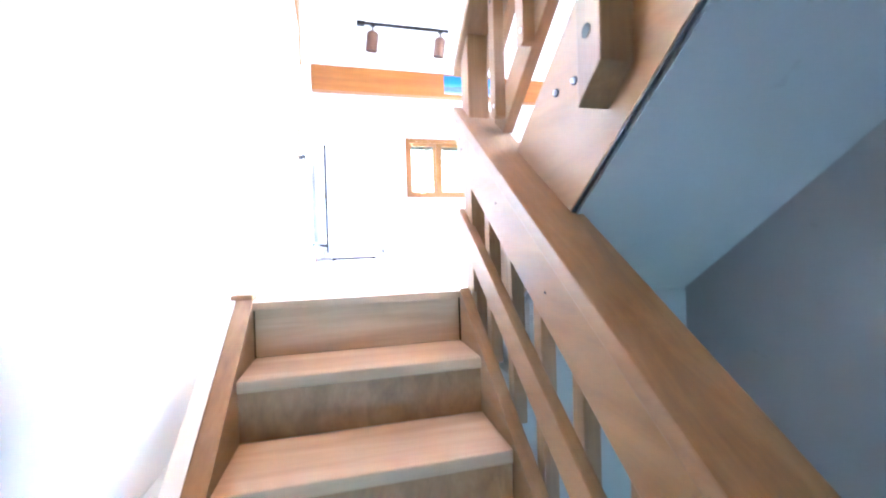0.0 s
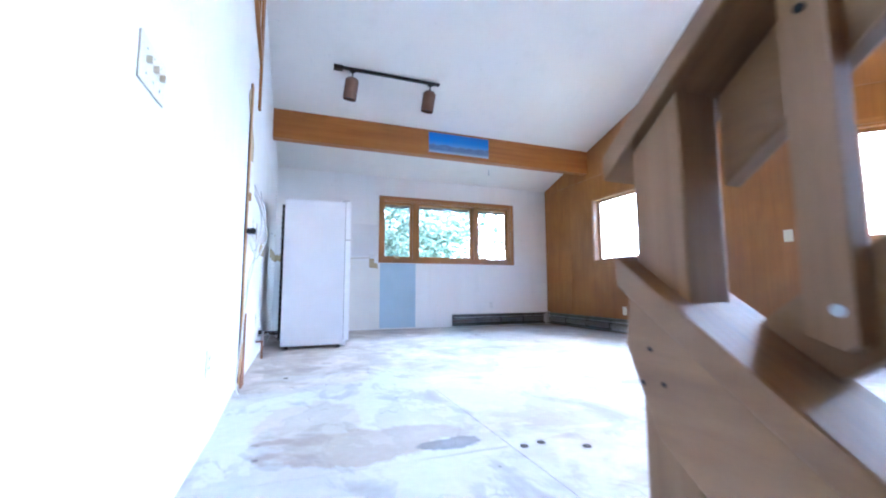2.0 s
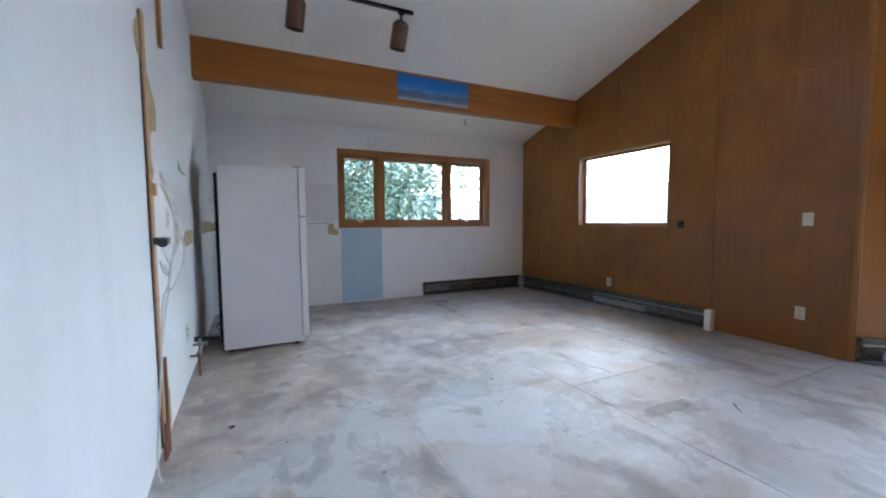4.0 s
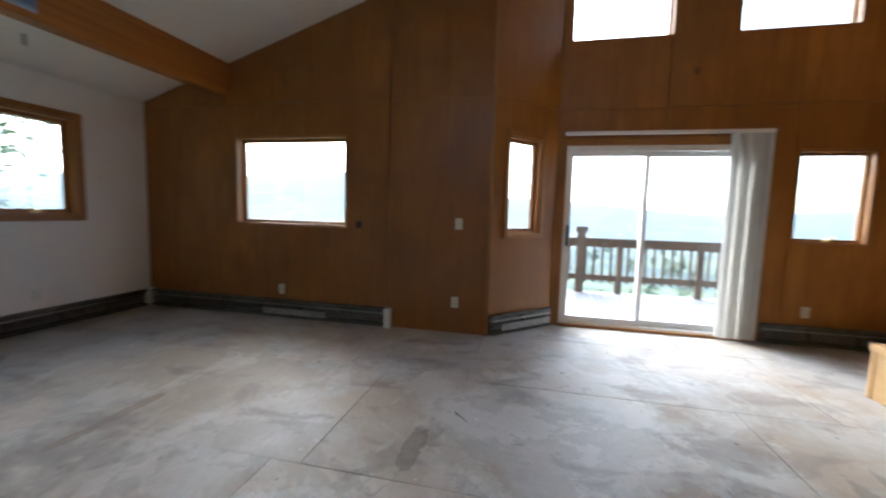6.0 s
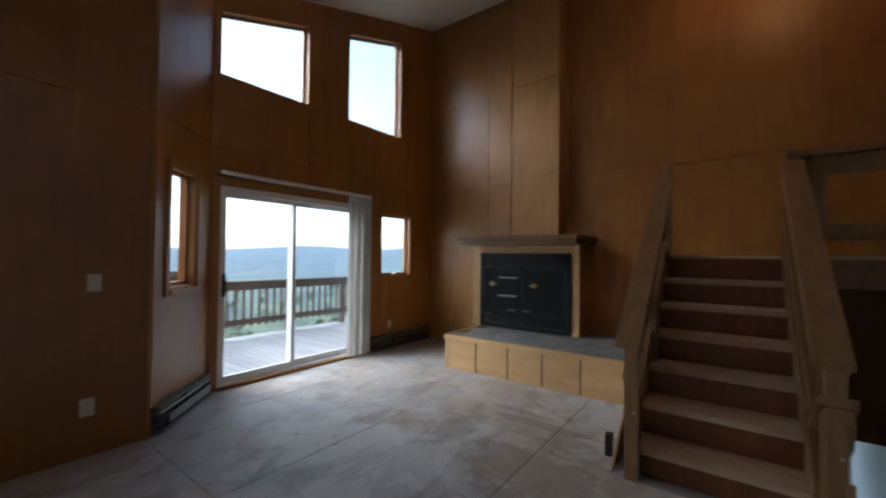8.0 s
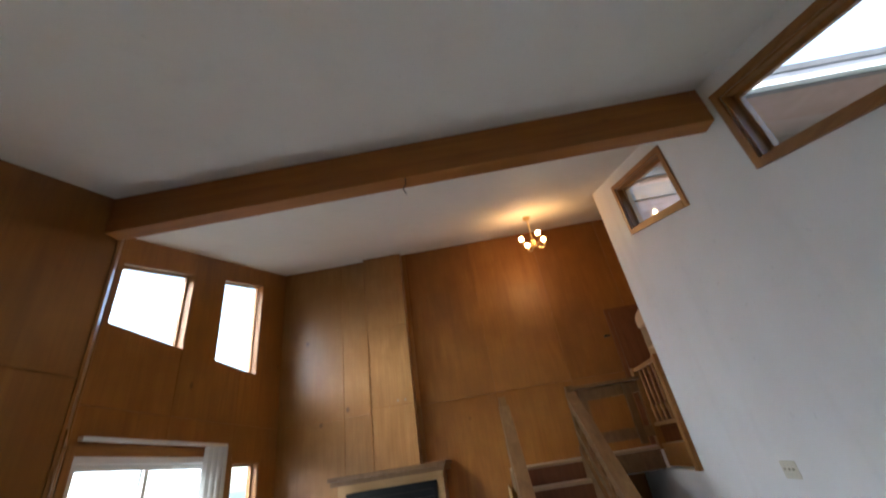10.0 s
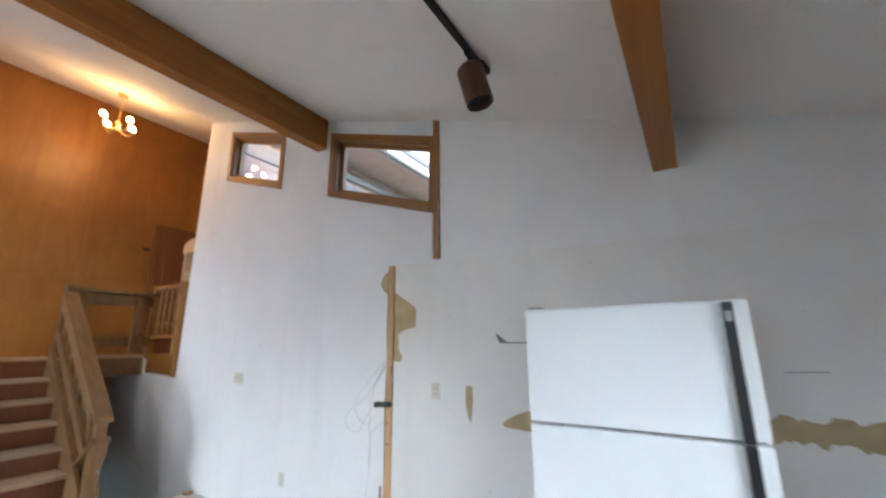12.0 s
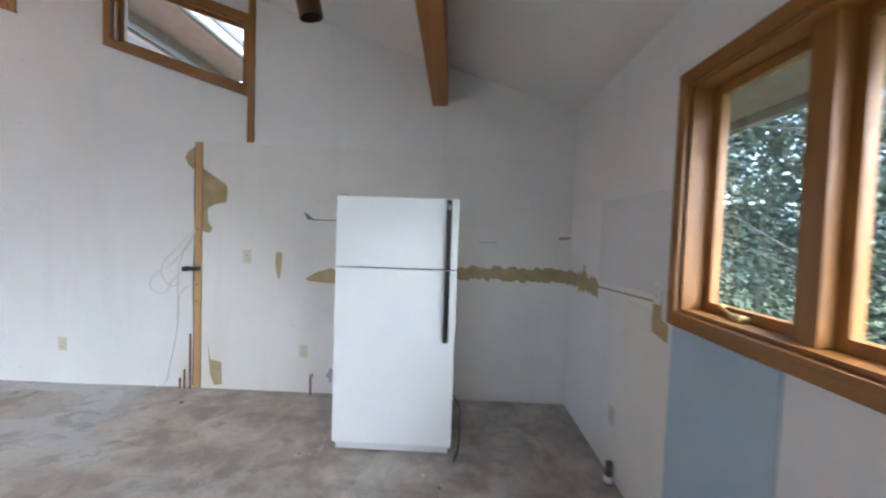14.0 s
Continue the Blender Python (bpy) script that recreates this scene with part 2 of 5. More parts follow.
glass = Mat("window_glass", 0.02)
glass.b.inputs["Transmission Weight"].default_value = 1.0
glass.b.inputs["IOR"].default_value = 1.4
glass.color((0.97, 0.985, 0.98))
GLASS = glass.m
fglass = Mat("firedoor_glass", 0.2, 0.0, 0.15)
fglass.color((0.012, 0.013, 0.014))
FIRE_GLASS = fglass.m
bulb = Mat("lit_bulb", 0.4)
bulb.color((0.9, 0.85, 0.75))
bulb.b.inputs["Emission Color"].default_value = (1.0, 0.50, 0.17, 1)
bulb.b.inputs["Emission Strength"].default_value = 15.0
BULB = bulb.m


def make_floor():
    """Bare subfloor: grey levelling skim, tan board, adhesive stains, paint spill."""
    m = Mat("bare_subfloor", 0.75)
    v = m.coord((1, 1, 1), "World")
    rnd = m.random()
    s = m.xyz(v)
    n1 = m.noise(v, 0.75, 6, 0.62, 0.2)
    n2 = m.noise(v, 3.2, 5, 0.65, 0.3)
    n3 = m.noise(v, 26, 4, 0.6)
    board = m.mix(n2, (0.33, 0.27, 0.205), (0.46, 0.39, 0.315))
    skim = m.mix(n2, (0.38, 0.372, 0.36), (0.57, 0.562, 0.545))
    c = m.mix(m.ramp(n1, [(0.42, 0.0), (0.56, 1.0)]), board, skim)
    # bluish levelling skim near the stairs and brown bare kitchen floor
    wob = m.math("MULTIPLY", m.math("SUBTRACT", n1, 0.5), 2.2)
    kit = m.math("ADD", m.math("SUBTRACT", s[1], m.math("MULTIPLY", s[0], 0.35)), wob)
    kmask = m.ramp(m.math("MULTIPLY", m.math("SUBTRACT", kit, 3.3), 4.0, True), [(0.0, 0.0), (1.0, 1.0)])
    xmask = m.ramp(m.math("MULTIPLY", m.math("SUBTRACT", 2.9, m.math("ADD", s[0], wob)), 1.6, True), [(0.0, 0.0), (1.0, 1.0)])
    brown = m.mix(m.ramp(n2, [(0.35, 0.0), (0.65, 1.0)]), (0.26, 0.217, 0.178), (0.56, 0.495, 0.43))
    c = m.mix(m.math("MULTIPLY", m.math("MULTIPLY", kmask, xmask), 0.85), c, brown)
    near = m.math("MULTIPLY", m.math("SUBTRACT", 1.25, m.math("ADD", s[0], wob)), 3.0, True)
    nearm = m.math("MULTIPLY", near, m.math("SUBTRACT", 1.0, kmask))
    c = m.mix(m.math("MULTIPLY", nearm, 0.8), c, m.mix(n2, (0.46, 0.47, 0.47), (0.60, 0.62, 0.62)))
    # glue stains, spills and filler patches
    n4 = m.noise(v, 2.6, 6, 0.65)
    for cx, cy, rx, ry, col, amt in ((0.72, 2.47, 0.52, 0.20, (0.34, 0.275, 0.205), 0.75), (1.02, 2.36, 0.17, 0.08, (0.115, 0.12, 0.135), 0.85),
                                     (0.30, 2.62, 0.10, 0.035, (0.20, 0.15, 0.11), 0.8), (2.72, 2.95, 0.30, 0.07, (0.235, 0.215, 0.175), 0.9),
                                     (1.75, 3.45, 0.55, 0.42, (0.52, 0.54, 0.55), 0.75), (1.9, 2.35, 0.5, 0.22, (0.36, 0.31, 0.26), 0.6),
                                     (2.55, 4.75, 0.40, 0.06, (0.24, 0.18, 0.13), 0.7), (2.56, 0.77, 0.55, 0.075, (0.23, 0.215, 0.18), 0.85), (2.42, 1.55, 0.45, 0.40, (0.24, 0.185, 0.145), 0.6), (3.35, 2.15, 1.0, 0.75, (0.58, 0.565, 0.54), 0.6), (4.7, 1.35, 0.55, 0.8, (0.52, 0.46, 0.39), 0.55),
                                     (2.3, 1.0, 0.30, 0.24, (0.21, 0.18, 0.15), 0.4), (2.85, 0.60, 0.36, 0.05, (0.24, 0.22, 0.19), 0.8),
                                     (0.42, 2.85, 0.26, 0.40, (0.43, 0.365, 0.28), 0.6), (3.3, 4.4, 0.45, 0.18, (0.36, 0.29, 0.22), 0.55),
                                     (2.2, 5.3, 0.5, 0.25, (0.52, 0.43, 0.34), 0.5), (4.5, 0.9, 0.35, 0.7, (0.42, 0.36, 0.32), 0.45)):
        dx = m.math("DIVIDE", m.math("SUBTRACT", s[0], cx), rx)
        dy = m.math("DIVIDE", m.math("SUBTRACT", s[1], cy), ry)
        dd = m.math("SQRT", m.math("ADD", m.math("MULTIPLY", dx, dx), m.math("MULTIPLY", dy, dy)))
        dd = m.math("ADD", dd, m.math("MULTIPLY", m.math("SUBTRACT", n4, 0.5), 2.2))
        c = m.mix(m.ramp(dd, [(0.0, amt * 0.8), (0.80, amt), (0.93, 0.0)]), c, m.mix(n2, tuple(q * 0.8 for q in col), tuple(q * 1.2 for q in col)))
    # trowel scrapes and dark adhesive streaks
    st = m.noise(m.coord((1.5, 0.9, 1), "World", (3, 1, 0)), 2.0, 5, 0.6, 0.5)
    c = m.mix(m.ramp(st, [(0.55, 0.0), (0.585, 0.28), (0.70, 0.62)]), c, (0.17, 0.145, 0.125))
    st2 = m.noise(m.coord((0.9, 1.5, 1), "World", (9, 4, 0)), 1.7, 5, 0.6, 0.4)
    c = m.mix(m.ramp(st2, [(0.55, 0.0), (0.575, 0.25), (0.76, 0.5)]), c, (0.60, 0.585, 0.56))
    # overlapping trowelled coats with hard edges, and hairline cracks
    coat = m.noise(m.coord((1.0, 0.8, 1), "World", (5, 7, 0)), 1.1, 7, 0.62, 0.3)
    c = m.mix(m.ramp(coat, [(0.505, 0.0), (0.515, 0.30), (0.60, 0.12), (0.605, 0.0)]), c, (0.25, 0.225, 0.20))
    crack = m.math("ABSOLUTE", m.math("SUBTRACT", m.noise(m.coord((1.3, 1.0, 1), "World", (2, 8, 0)), 0.9, 5, 0.55, 0.6), 0.5))
    c = m.mix(m.math("MULTIPLY", m.ramp(crack, [(0.0, 0.38), (0.002, 0.3), (0.005, 0.0)]), m.ramp(n2, [(0.52, 0.0), (0.60, 1.0)])), c, (0.10, 0.085, 0.07))
    spot = m.n.new("ShaderNodeTexVoronoi")
    spot.inputs["Scale"].default_value = 4.5
    m.l.new(v, spot.inputs["Vector"])
    c = m.mix(m.ramp(spot.outputs["Distance"], [(0.0, 0.85), (0.05, 0.7), (0.07, 0.0)]), c, m.ramp(spot.outputs["Color"], [(0.35, (0.07, 0.06, 0.055)), (0.55, (0.30, 0.27, 0.24)), (0.8, (0.72, 0.71, 0.69))]))
    fleck = m.noise(v, 11, 3, 0.5)
    c = m.mix(m.ramp(fleck, [(0.73, 0.0), (0.77, 0.6)]), c, (0.12, 0.10, 0.09))
    c = m.mix(0.10, c, m.ramp(n3, [(0.3, 0.25), (0.7, 0.75)]), "OVERLAY")
    c = m.mix(1.0, c, m.ramp(rnd, [(0.0, 0.86), (1.0, 1.0)]), "MULTIPLY")
    m.color(c)
    m.rough(m.ramp(n2, [(0.3, 0.48), (0.7, 0.72)]))
    m.bump(m.math("ADD", n3, m.math("MULTIPLY", st, 2.0)), 0.25, 0.004)
    return m.m


FLOOR = make_floor()


def stain_mat(name, c, rough=0.6):
    m = Mat(name, rough)
    n = m.noise(m.coord((1, 1, 1), "World"), 9, 5, 0.65)
    m.color(m.mix(m.ramp(n, [(0.3, 0.0), (0.7, 1.0)]), c, tuple(x * 1.5 for x in c)))
    return m.m


STAIN_BROWN = stain_mat("brown_glue_stain", (0.24, 0.18, 0.13))
STAIN_GREY = stain_mat("dark_grey_stain", (0.16, 0.155, 0.15))


def foliage(name, dark, light):
    m = Mat(name, 0.55)
    g = m.n.new("ShaderNodeNewGeometry").outputs["Random Per Island"]
    m.color(m.mix(g, dark, light))
    m.b.inputs["Transmission Weight"].default_value = 0.0
    return m.m


# shade on the trees by the house is put into the darker leaf colour
LEAF = foliage("shaded_spruce_and_aspen_leaves", (0.015, 0.025, 0.011), (0.047, 0.066, 0.030))
LEAF_PALE = foliage("aspen_leaves", (0.09, 0.12, 0.06), (0.24, 0.28, 0.17))
LEAF_FAR = foliage("valley_foliage", (0.038, 0.062, 0.026), (0.10, 0.13, 0.058))


def make_ground():
    m = Mat("hazy_hillside_grass", 0.95)
    v = m.coord((1, 1, 1), "World")
    n = m.noise(v, 0.02, 6, 0.6)
    n2 = m.noise(v, 0.3, 5, 0.6)
    c = m.mix(n2, (0.09, 0.12, 0.045), (0.16, 0.19, 0.08))
    c = m.mix(m.ramp(n, [(0.44, 0.0), (0.56, 1.0)]), c, (0.035, 0.06, 0.035))
    # aerial haze painted into the colour: far hills turn blue with distance
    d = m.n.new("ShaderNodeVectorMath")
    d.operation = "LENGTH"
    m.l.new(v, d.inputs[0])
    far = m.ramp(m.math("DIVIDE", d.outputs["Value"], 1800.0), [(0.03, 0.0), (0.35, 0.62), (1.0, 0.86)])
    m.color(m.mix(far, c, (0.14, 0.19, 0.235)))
    return m.m


GROUND = make_ground()


def make_poster():
    m = Mat("mountain_poster", 0.35)
    s = m.xyz(m.coord((1, 1, 1), "Object"))
    n = m.noise(m.coord((5, 1, 14), "Object"), 1.6, 6, 0.65)
    h = m.math("ADD", s[2], m.math("MULTIPLY", m.math("SUBTRACT", n, 0.5), 0.16))
    sky_c = m.ramp(m.math("ADD", m.math("MULTIPLY", s[2], 3.2), 0.5), [(0.0, (0.33, 0.52, 0.78)), (0.6, (0.03, 0.20, 0.62)), (1.0, (0.02, 0.13, 0.50))])
    hill = m.mix(n, (0.03, 0.07, 0.22), (0.20, 0.29, 0.50))
    c = m.mix(m.ramp(m.math("ADD", m.math("MULTIPLY", h, 6), 0.5), [(0.28, 1.0), (0.36, 0.0)]), sky_c, hill)
    c = m.mix(m.ramp(m.math("ADD", m.math("MULTIPLY", s[2], 4), 0.55), [(0.0, 0.8), (0.16, 0.0)]), c, (0.45, 0.58, 0.75))
    m.color(c)
    return m.m


POSTER = make_poster()


# ---- mesh helpers ----
def thing(name, label, category, group="", kind="", at=(0, 0, 0)):
    ob = new(name)
    ob.empty_display_size = 0.1
    ob.location = at
    return tagged(ob, label, category, group, kind)


def part(name, bm, material, parent=None, label=""):
    """Links a bmesh, in world places, as one mesh object under a thing or part."""
    me = bpy.data.meshes.new(name)
    bmesh.ops.recalc_face_normals(bm, faces=bm.faces)
    bm.to_mesh(me)
    bm.free()
    me.materials.append(material)
    ob = new(name, me)
    if parent is not None:
        o, p = Vector((0, 0, 0)), parent
        while p is not None:
            o += p.location
            p = p.parent
        me.transform(Matrix.Translation(-o))
        ob.parent = parent
    if label:
        ob["label"] = label
    return ob


def box(x0, y0, z0, x1, y1, z1, bevel=0.0, bm=None):
    own = bmesh.new()
    x0, x1 = min(x0, x1), max(x0, x1)
    y0, y1 = min(y0, y1), max(y0, y1)
    z0, z1 = min(z0, z1), max(z0, z1)
    m = Matrix.LocRotScale(((x0 + x1) / 2, (y0 + y1) / 2, (z0 + z1) / 2), None, (x1 - x0, y1 - y0, z1 - z0))
    bmesh.ops.create_cube(own, size=1, matrix=m)
    if bevel:
        bmesh.ops.bevel(own, geom=own.edges[:], offset=bevel, segments=2, affect="EDGES", profile=0.7)
    return join(bm, own)


def join(bm, own):
    if bm is None:
        return own
    me = bpy.data.meshes.new("tmp")
    own.to_mesh(me)
    own.free()
    bm.from_mesh(me)
    bpy.data.meshes.remove(me)
    return bm


def cyl(p, q, r, r2=None, seg=16, bm=None, caps=True):
    own = bmesh.new()
    p, q = Vector(p), Vector(q)
    d = q - p
    m = Matrix.Translation((p + q) / 2) @ d.to_track_quat("Z", "Y").to_matrix().to_4x4()
    bmesh.ops.create_cone(own, cap_ends=caps, segments=seg, radius1=r, radius2=r if r2 is None else r2, depth=d.length, matrix=m)
    return join(bm, own)


def ball(c, r, seg=14, bm=None, squash=(1, 1, 1)):
    own = bmesh.new()
    bmesh.ops.create_uvsphere(own, u_segments=seg, v_segments=seg // 2 + 2, radius=r, matrix=Matrix.LocRotScale(c, None, squash))
    return join(bm, own)


def prism(pts, axis, a, b, bevel=0.0, bm=None):
    """A flat outline of (u, v) pushed from a to b along an axis: x: (y, z); y: (x, z); z: (x, y)."""
    own = bmesh.new()

    def put(u, v, w):
        return {"x": (w, u, v), "y": (u, w, v), "z": (u, v, w)}[axis]
    lo = [own.verts.new(put(u, v, a)) for u, v in pts]
    hi = [own.verts.new(put(u, v, b)) for u, v in pts]
    own.faces.new(lo)
    own.faces.new(hi[::-1])
    k = len(pts)
    for i in range(k):
        own.faces.new((lo[i], hi[i], hi[(i + 1) % k], lo[(i + 1) % k]))
    if bevel:
        bmesh.ops.recalc_face_normals(own, faces=own.faces)
        bmesh.ops.bevel(own, geom=own.edges[:], offset=bevel, segments=2, affect="EDGES", profile=0.7)
    return join(bm, own)


def tube(name, pts, r, material, parent=None, label=""):
    """A round cable or pipe along a smooth line."""
    cu = bpy.data.curves.new(name, "CURVE")
    cu.dimensions, cu.bevel_depth, cu.bevel_resolution, cu.resolution_u = "3D", r, 2, 6
    sp = cu.splines.new("BEZIER")
    sp.bezier_points.add(len(pts) - 1)
    for bp, p in zip(sp.bezier_points, pts):
        bp.co = p
        bp.handle_left_type = bp.handle_right_type = "AUTO"
    tmp = new(name, cu)
    me = bpy.data.meshes.new_from_object(tmp.evaluated_get(bpy.context.evaluated_depsgraph_get()))
    bpy.data.objects.remove(tmp)
    bm = bmesh.new()
    bm.from_mesh(me)
    bpy.data.meshes.remove(me)
    return part(name, bm, material, parent, label)


def blob(cx, cy, rx, ry, seed, k=22, rough=0.28):
    """An irregular closed outline."""
    out = []
    for i in range(k):
        a = 2 * math.pi * i / k
        f = 1 + rough * 2 * (noise.noise(Vector((math.cos(a) * 1.7 + seed * 7.3, math.sin(a) * 1.7, seed))))
        out.append((cx + rx * f * math.cos(a), cy + ry * f * math.sin(a)))
    return out


def ceil_z(y):
    return 2.52 + 0.32 * (7.1 - y)


def sheet(bm, P, cols, rows, gone, d0, d1):
    """A slab of wall: a grid of columns a and rows z(a), with cells left out where gone(a, r)."""
    f = [r if callable(r) else (lambda a, r=r: r) for r in rows]
    nc, nr = len(cols) - 1, len(rows) - 1
    solid = [[not gone((cols[i] + cols[i + 1]) / 2, j) for j in range(nr)] for i in range(nc)]
    V = {}

    def v(i, j, k):
        if (i, j, k) not in V:
            V[i, j, k] = bm.verts.new(P(cols[i], f[j](cols[i]), d1 if k else d0))
        return V[i, j, k]

    def ok(i, j):
        return 0 <= i < nc and 0 <= j < nr and solid[i][j]
    for i in range(nc):
        for j in range(nr):
            if not solid[i][j]:
                continue
            for k in (0, 1):
                bm.faces.new((v(i, j, k), v(i + 1, j, k), v(i + 1, j + 1, k), v(i, j + 1, k)))
            for (di, dj, e) in ((-1, 0, ((i, j), (i, j + 1))), (1, 0, ((i + 1, j), (i + 1, j + 1))), (0, -1, ((i, j), (i + 1, j))), (0, 1, ((i, j + 1), (i + 1, j + 1)))):
                if not ok(i + di, j + dj):
                    (a, b), (c, d) = e
                    bm.faces.new((v(a, b, 0), v(c, d, 0), v(c, d, 1), v(a, b, 1)))
    return bm


def wall(name, P, cols, rows, holes, thick, material, label, panels=None, split=None, panel_mat=None):
    """A wall with openings (a0, a1, r0, r1: row numbers) and, where given, plywood panels on its face
    that meet at the columns `panels` and at the row number `split`."""
    cols = sorted({*cols, *(h[0] for h in holes), *(h[1] for h in holes)})

    def gone(a, r):
        return any(h[0] < a < h[1] and h[2] <= r < h[3] for h in holes)
    ob = part(name, sheet(bmesh.new(), P, cols, rows, gone, 0.012 if panels else 0.0, thick), material)
    tagged(ob, label, "wall", kind="structure")
    if panels:
        cuts = [r for r in ([0, split, len(rows) - 1] if split else [0, len(rows) - 1])]
        for r0, r1 in zip(cuts, cuts[1:]):
            for a0, a1 in zip(panels, panels[1:]):
                pc = [a0 + 0.0025] + [c for c in cols if a0 + 0.01 < c < a1 - 0.01] + [a1 - 0.0025]
                pr = list(rows[r0:r1 + 1])
                if r0:
                    pr[0] = pr[0] + 0.005 if not callable(pr[0]) else pr[0]
                mids = [((x + y) / 2, j) for x, y in zip(pc, pc[1:]) for j in range(r0, r1)]
                if all(gone(*q) for q in mids):
                    continue
                bm = sheet(bmesh.new(), P, pc, pr, lambda a, r: gone(a, r + r0), 0.0, 0.012)
                part("plywood_panel", bm, panel_mat, ob)
    return ob


# ---- structure ----
T = 0.14                      # wall thickness
NY, SY, EX, BX = 7.1, -1.4, 4.8, 5.48   # north, south, east, bay walls
WELL = 1.96                   # east side of the stairwell
TOPY = 1.17                   # floor edge at the top of the lower flight
UP = 1.40                     # upper floor


def lean(a):
    """The old wall face stands a little proud of the patched kitchen wall."""
    return 0.035 * min(1.0, max(0.0, (3.7 - a) / 0.9))


def west(a, z, d):
    return (lean(a) - d, a, z)


def north(a, z, d):
    return (a, NY + d, z)


def east(a, z, d):
    return (EX + d, a, z)


def bay(a, z, d):
    return (BX + d, a, z)


def south(a, z, d):
    return (a, SY - d, z)


R2 = math.sqrt(0.5)


def angled(a, z, d):
    return (EX + R2 * (a + d), 2.79 - R2 * (a - d), z)


wall_west = wall("wall_west", west, [0.46, 2.8, 3.7, 5.3, 7.24], [-0.3, lambda a: min(2.18, ceil_z(a) - 0.9), lambda a: ceil_z(a) - 0.79, lambda a: ceil_z(a) - 0.21, ceil_z],
                 [(1.13, 2.17, 2, 3), (3.06, 4.22, 2, 3)], T, WHITE, "white painted drywall wall with torn patches")
wall_north = wall("wall_north", north, [-0.14, 4.94], [-0.3, 1.14, 2.14, 2.52], [(1.63, 4.03, 1, 2)], T, WHITE,
                  "white painted drywall wall under the long window")
wall_east = wall("wall_east", east, [2.79, 7.1], [-0.3, 1.08, 2.085, 2.45, ceil_z], [(4.39, 5.80, 1, 2)], T, PLY_WALL,
                 "wall clad in orange-brown stained plywood sheets", [2.79, 3.88, 5.12, 6.36, 7.1], 3, PLY_WALL)
wall_bay_side = wall("wall_bay_side", angled, [0.0, 0.962], [-0.3, 1.07, 2.09, 2.45, lambda a: ceil_z(2.79 - R2 * a)], [(0.23, 0.70, 1, 2)], T, PLY_WALL,
                     "short angled wall clad in stained plywood", [0.0, 0.962], 3, PLY_WALL)
wall_bay = wall("wall_bay", bay, [-1.4, 2.11], [-0.3, 0.0, 1.06, 2.0, 2.06, 2.45, 3.18, lambda a: ceil_z(a) - 0.29, ceil_z],
                [(0.18, 2.02, 1, 4), (-0.88, -0.23, 2, 3), (1.0, 2.05, 6, 7), (-0.63, 0.41, 6, 7)], T, PLY_WALL,
                "tall wall clad in stained plywood round the sliding door", [-1.4, -0.2, 1.02, 2.11], 5, PLY_WALL)
wall_south = wall("wall_south", south, [-2.5, BX + T], [-0.3, 0.0, 2.46, ceil_z(SY)], [], T, PLY_WALL,
                  "tall wall clad in orange-brown stained plywood sheets", [-2.5, -1.78, -0.56, 0.66, 1.88, 3.10, 4.37, BX], 2, PLY_WALL)
for ob in wall_south.children:
    if min(c[0] for c in ob.bound_box) > 3.0:
        ob.data.materials[0] = PLY_GOLD
# battens on the plywood seams
seam = part("batten", box(4.40, SY, 2.45, 4.90, SY + 0.008, 2.472), TRIM_H, wall_south, "thin pale seam batten")
part("batten", box(4.36, SY, 1.64, 4.38, SY + 0.008, ceil_z(SY) - 0.01), TRIM, wall_south, "pale upright seam batten")
part("batten", box(0.652, SY, 2.47, 0.668, SY + 0.006, 3.45), TRIM, wall_south)
part("batten", box(EX - 0.006, 2.795, 2.43, EX, 4.2, 2.455), PLY_WALL, wall_east)
bm = bmesh.new()
for k in range(2):
    prism([(2.782 - 0.012 * k, 0.0), (2.806 - 0.012 * k, 0.0), (2.806 - 0.012 * k, 3.8), (2.782 - 0.012 * k, 3.8)], "x", EX - 0.008 + 0.016 * k, EX + 0.008 + 0.01 * k, 0, bm)
tagged(part("corner_trim", bm, TRIM), "slim oak strip on the plywood corner", "trim", kind="structure")

tagged(part("corner_fill", prism([(5.4845, 2.104), (5.586, 2.212), (5.626, 2.108)], "z", -0.3, ceil_z(2.11) - 0.002), PLY_WALL), "plywood corner of the bay", "trim", kind="structure")
tagged(part("corner_bead", cyl((BX - 0.006, 2.112, 0.002), (BX - 0.006, 2.112, ceil_z(2.112) - 0.012), 0.012, seg=10), TRIM), "slim wood bead in the bay corner", "trim", kind="structure")
# stairwell and lower level
tagged(part("floor_stair_base", prism([(1.0, 0.87), (WELL, 0.87), (WELL, TOPY + 0.019), (1.0, TOPY + 0.019)], "z", -0.3, -0.003), GREY_WALL), "grey painted floor block under the upper stairs", "floor", kind="structure")
tagged(part("floor_under_stairs", box(1.662, SY, -0.3, WELL - 0.002, 0.868, -0.02), GREY_WALL), "plain floor closed in under the upper stairs", "floor", kind="structure")
tagged(part("wall_stairwell_west", box(-T, -4.0, -2.8, 0.035, TOPY + 0.12, -0.302), WHITE), "white stairwell wall beside the lower flight", "wall", kind="structure")
tagged(part("wall_stairwell_upper", prism([(-1.4, -0.3), (0.458, -0.3), (0.458, 1.15), (-0.48, 1.15), (-0.48, 1.36), (-1.4, 1.36)], "x", -T, 0.035), WHITE),
       "white wall below the balcony opening", "wall", kind="structure")
tagged(part("wall_stairwell_east", prism([(SY, -2.8), (TOPY, -2.8), (TOPY, -0.30), (0.94, -0.052), (-0.48, 1.07), (SY, 1.139)], "x", 1.60, 1.66), GREY_WALL),
       "grey painted wall under the upper stairs", "wall", kind="structure")
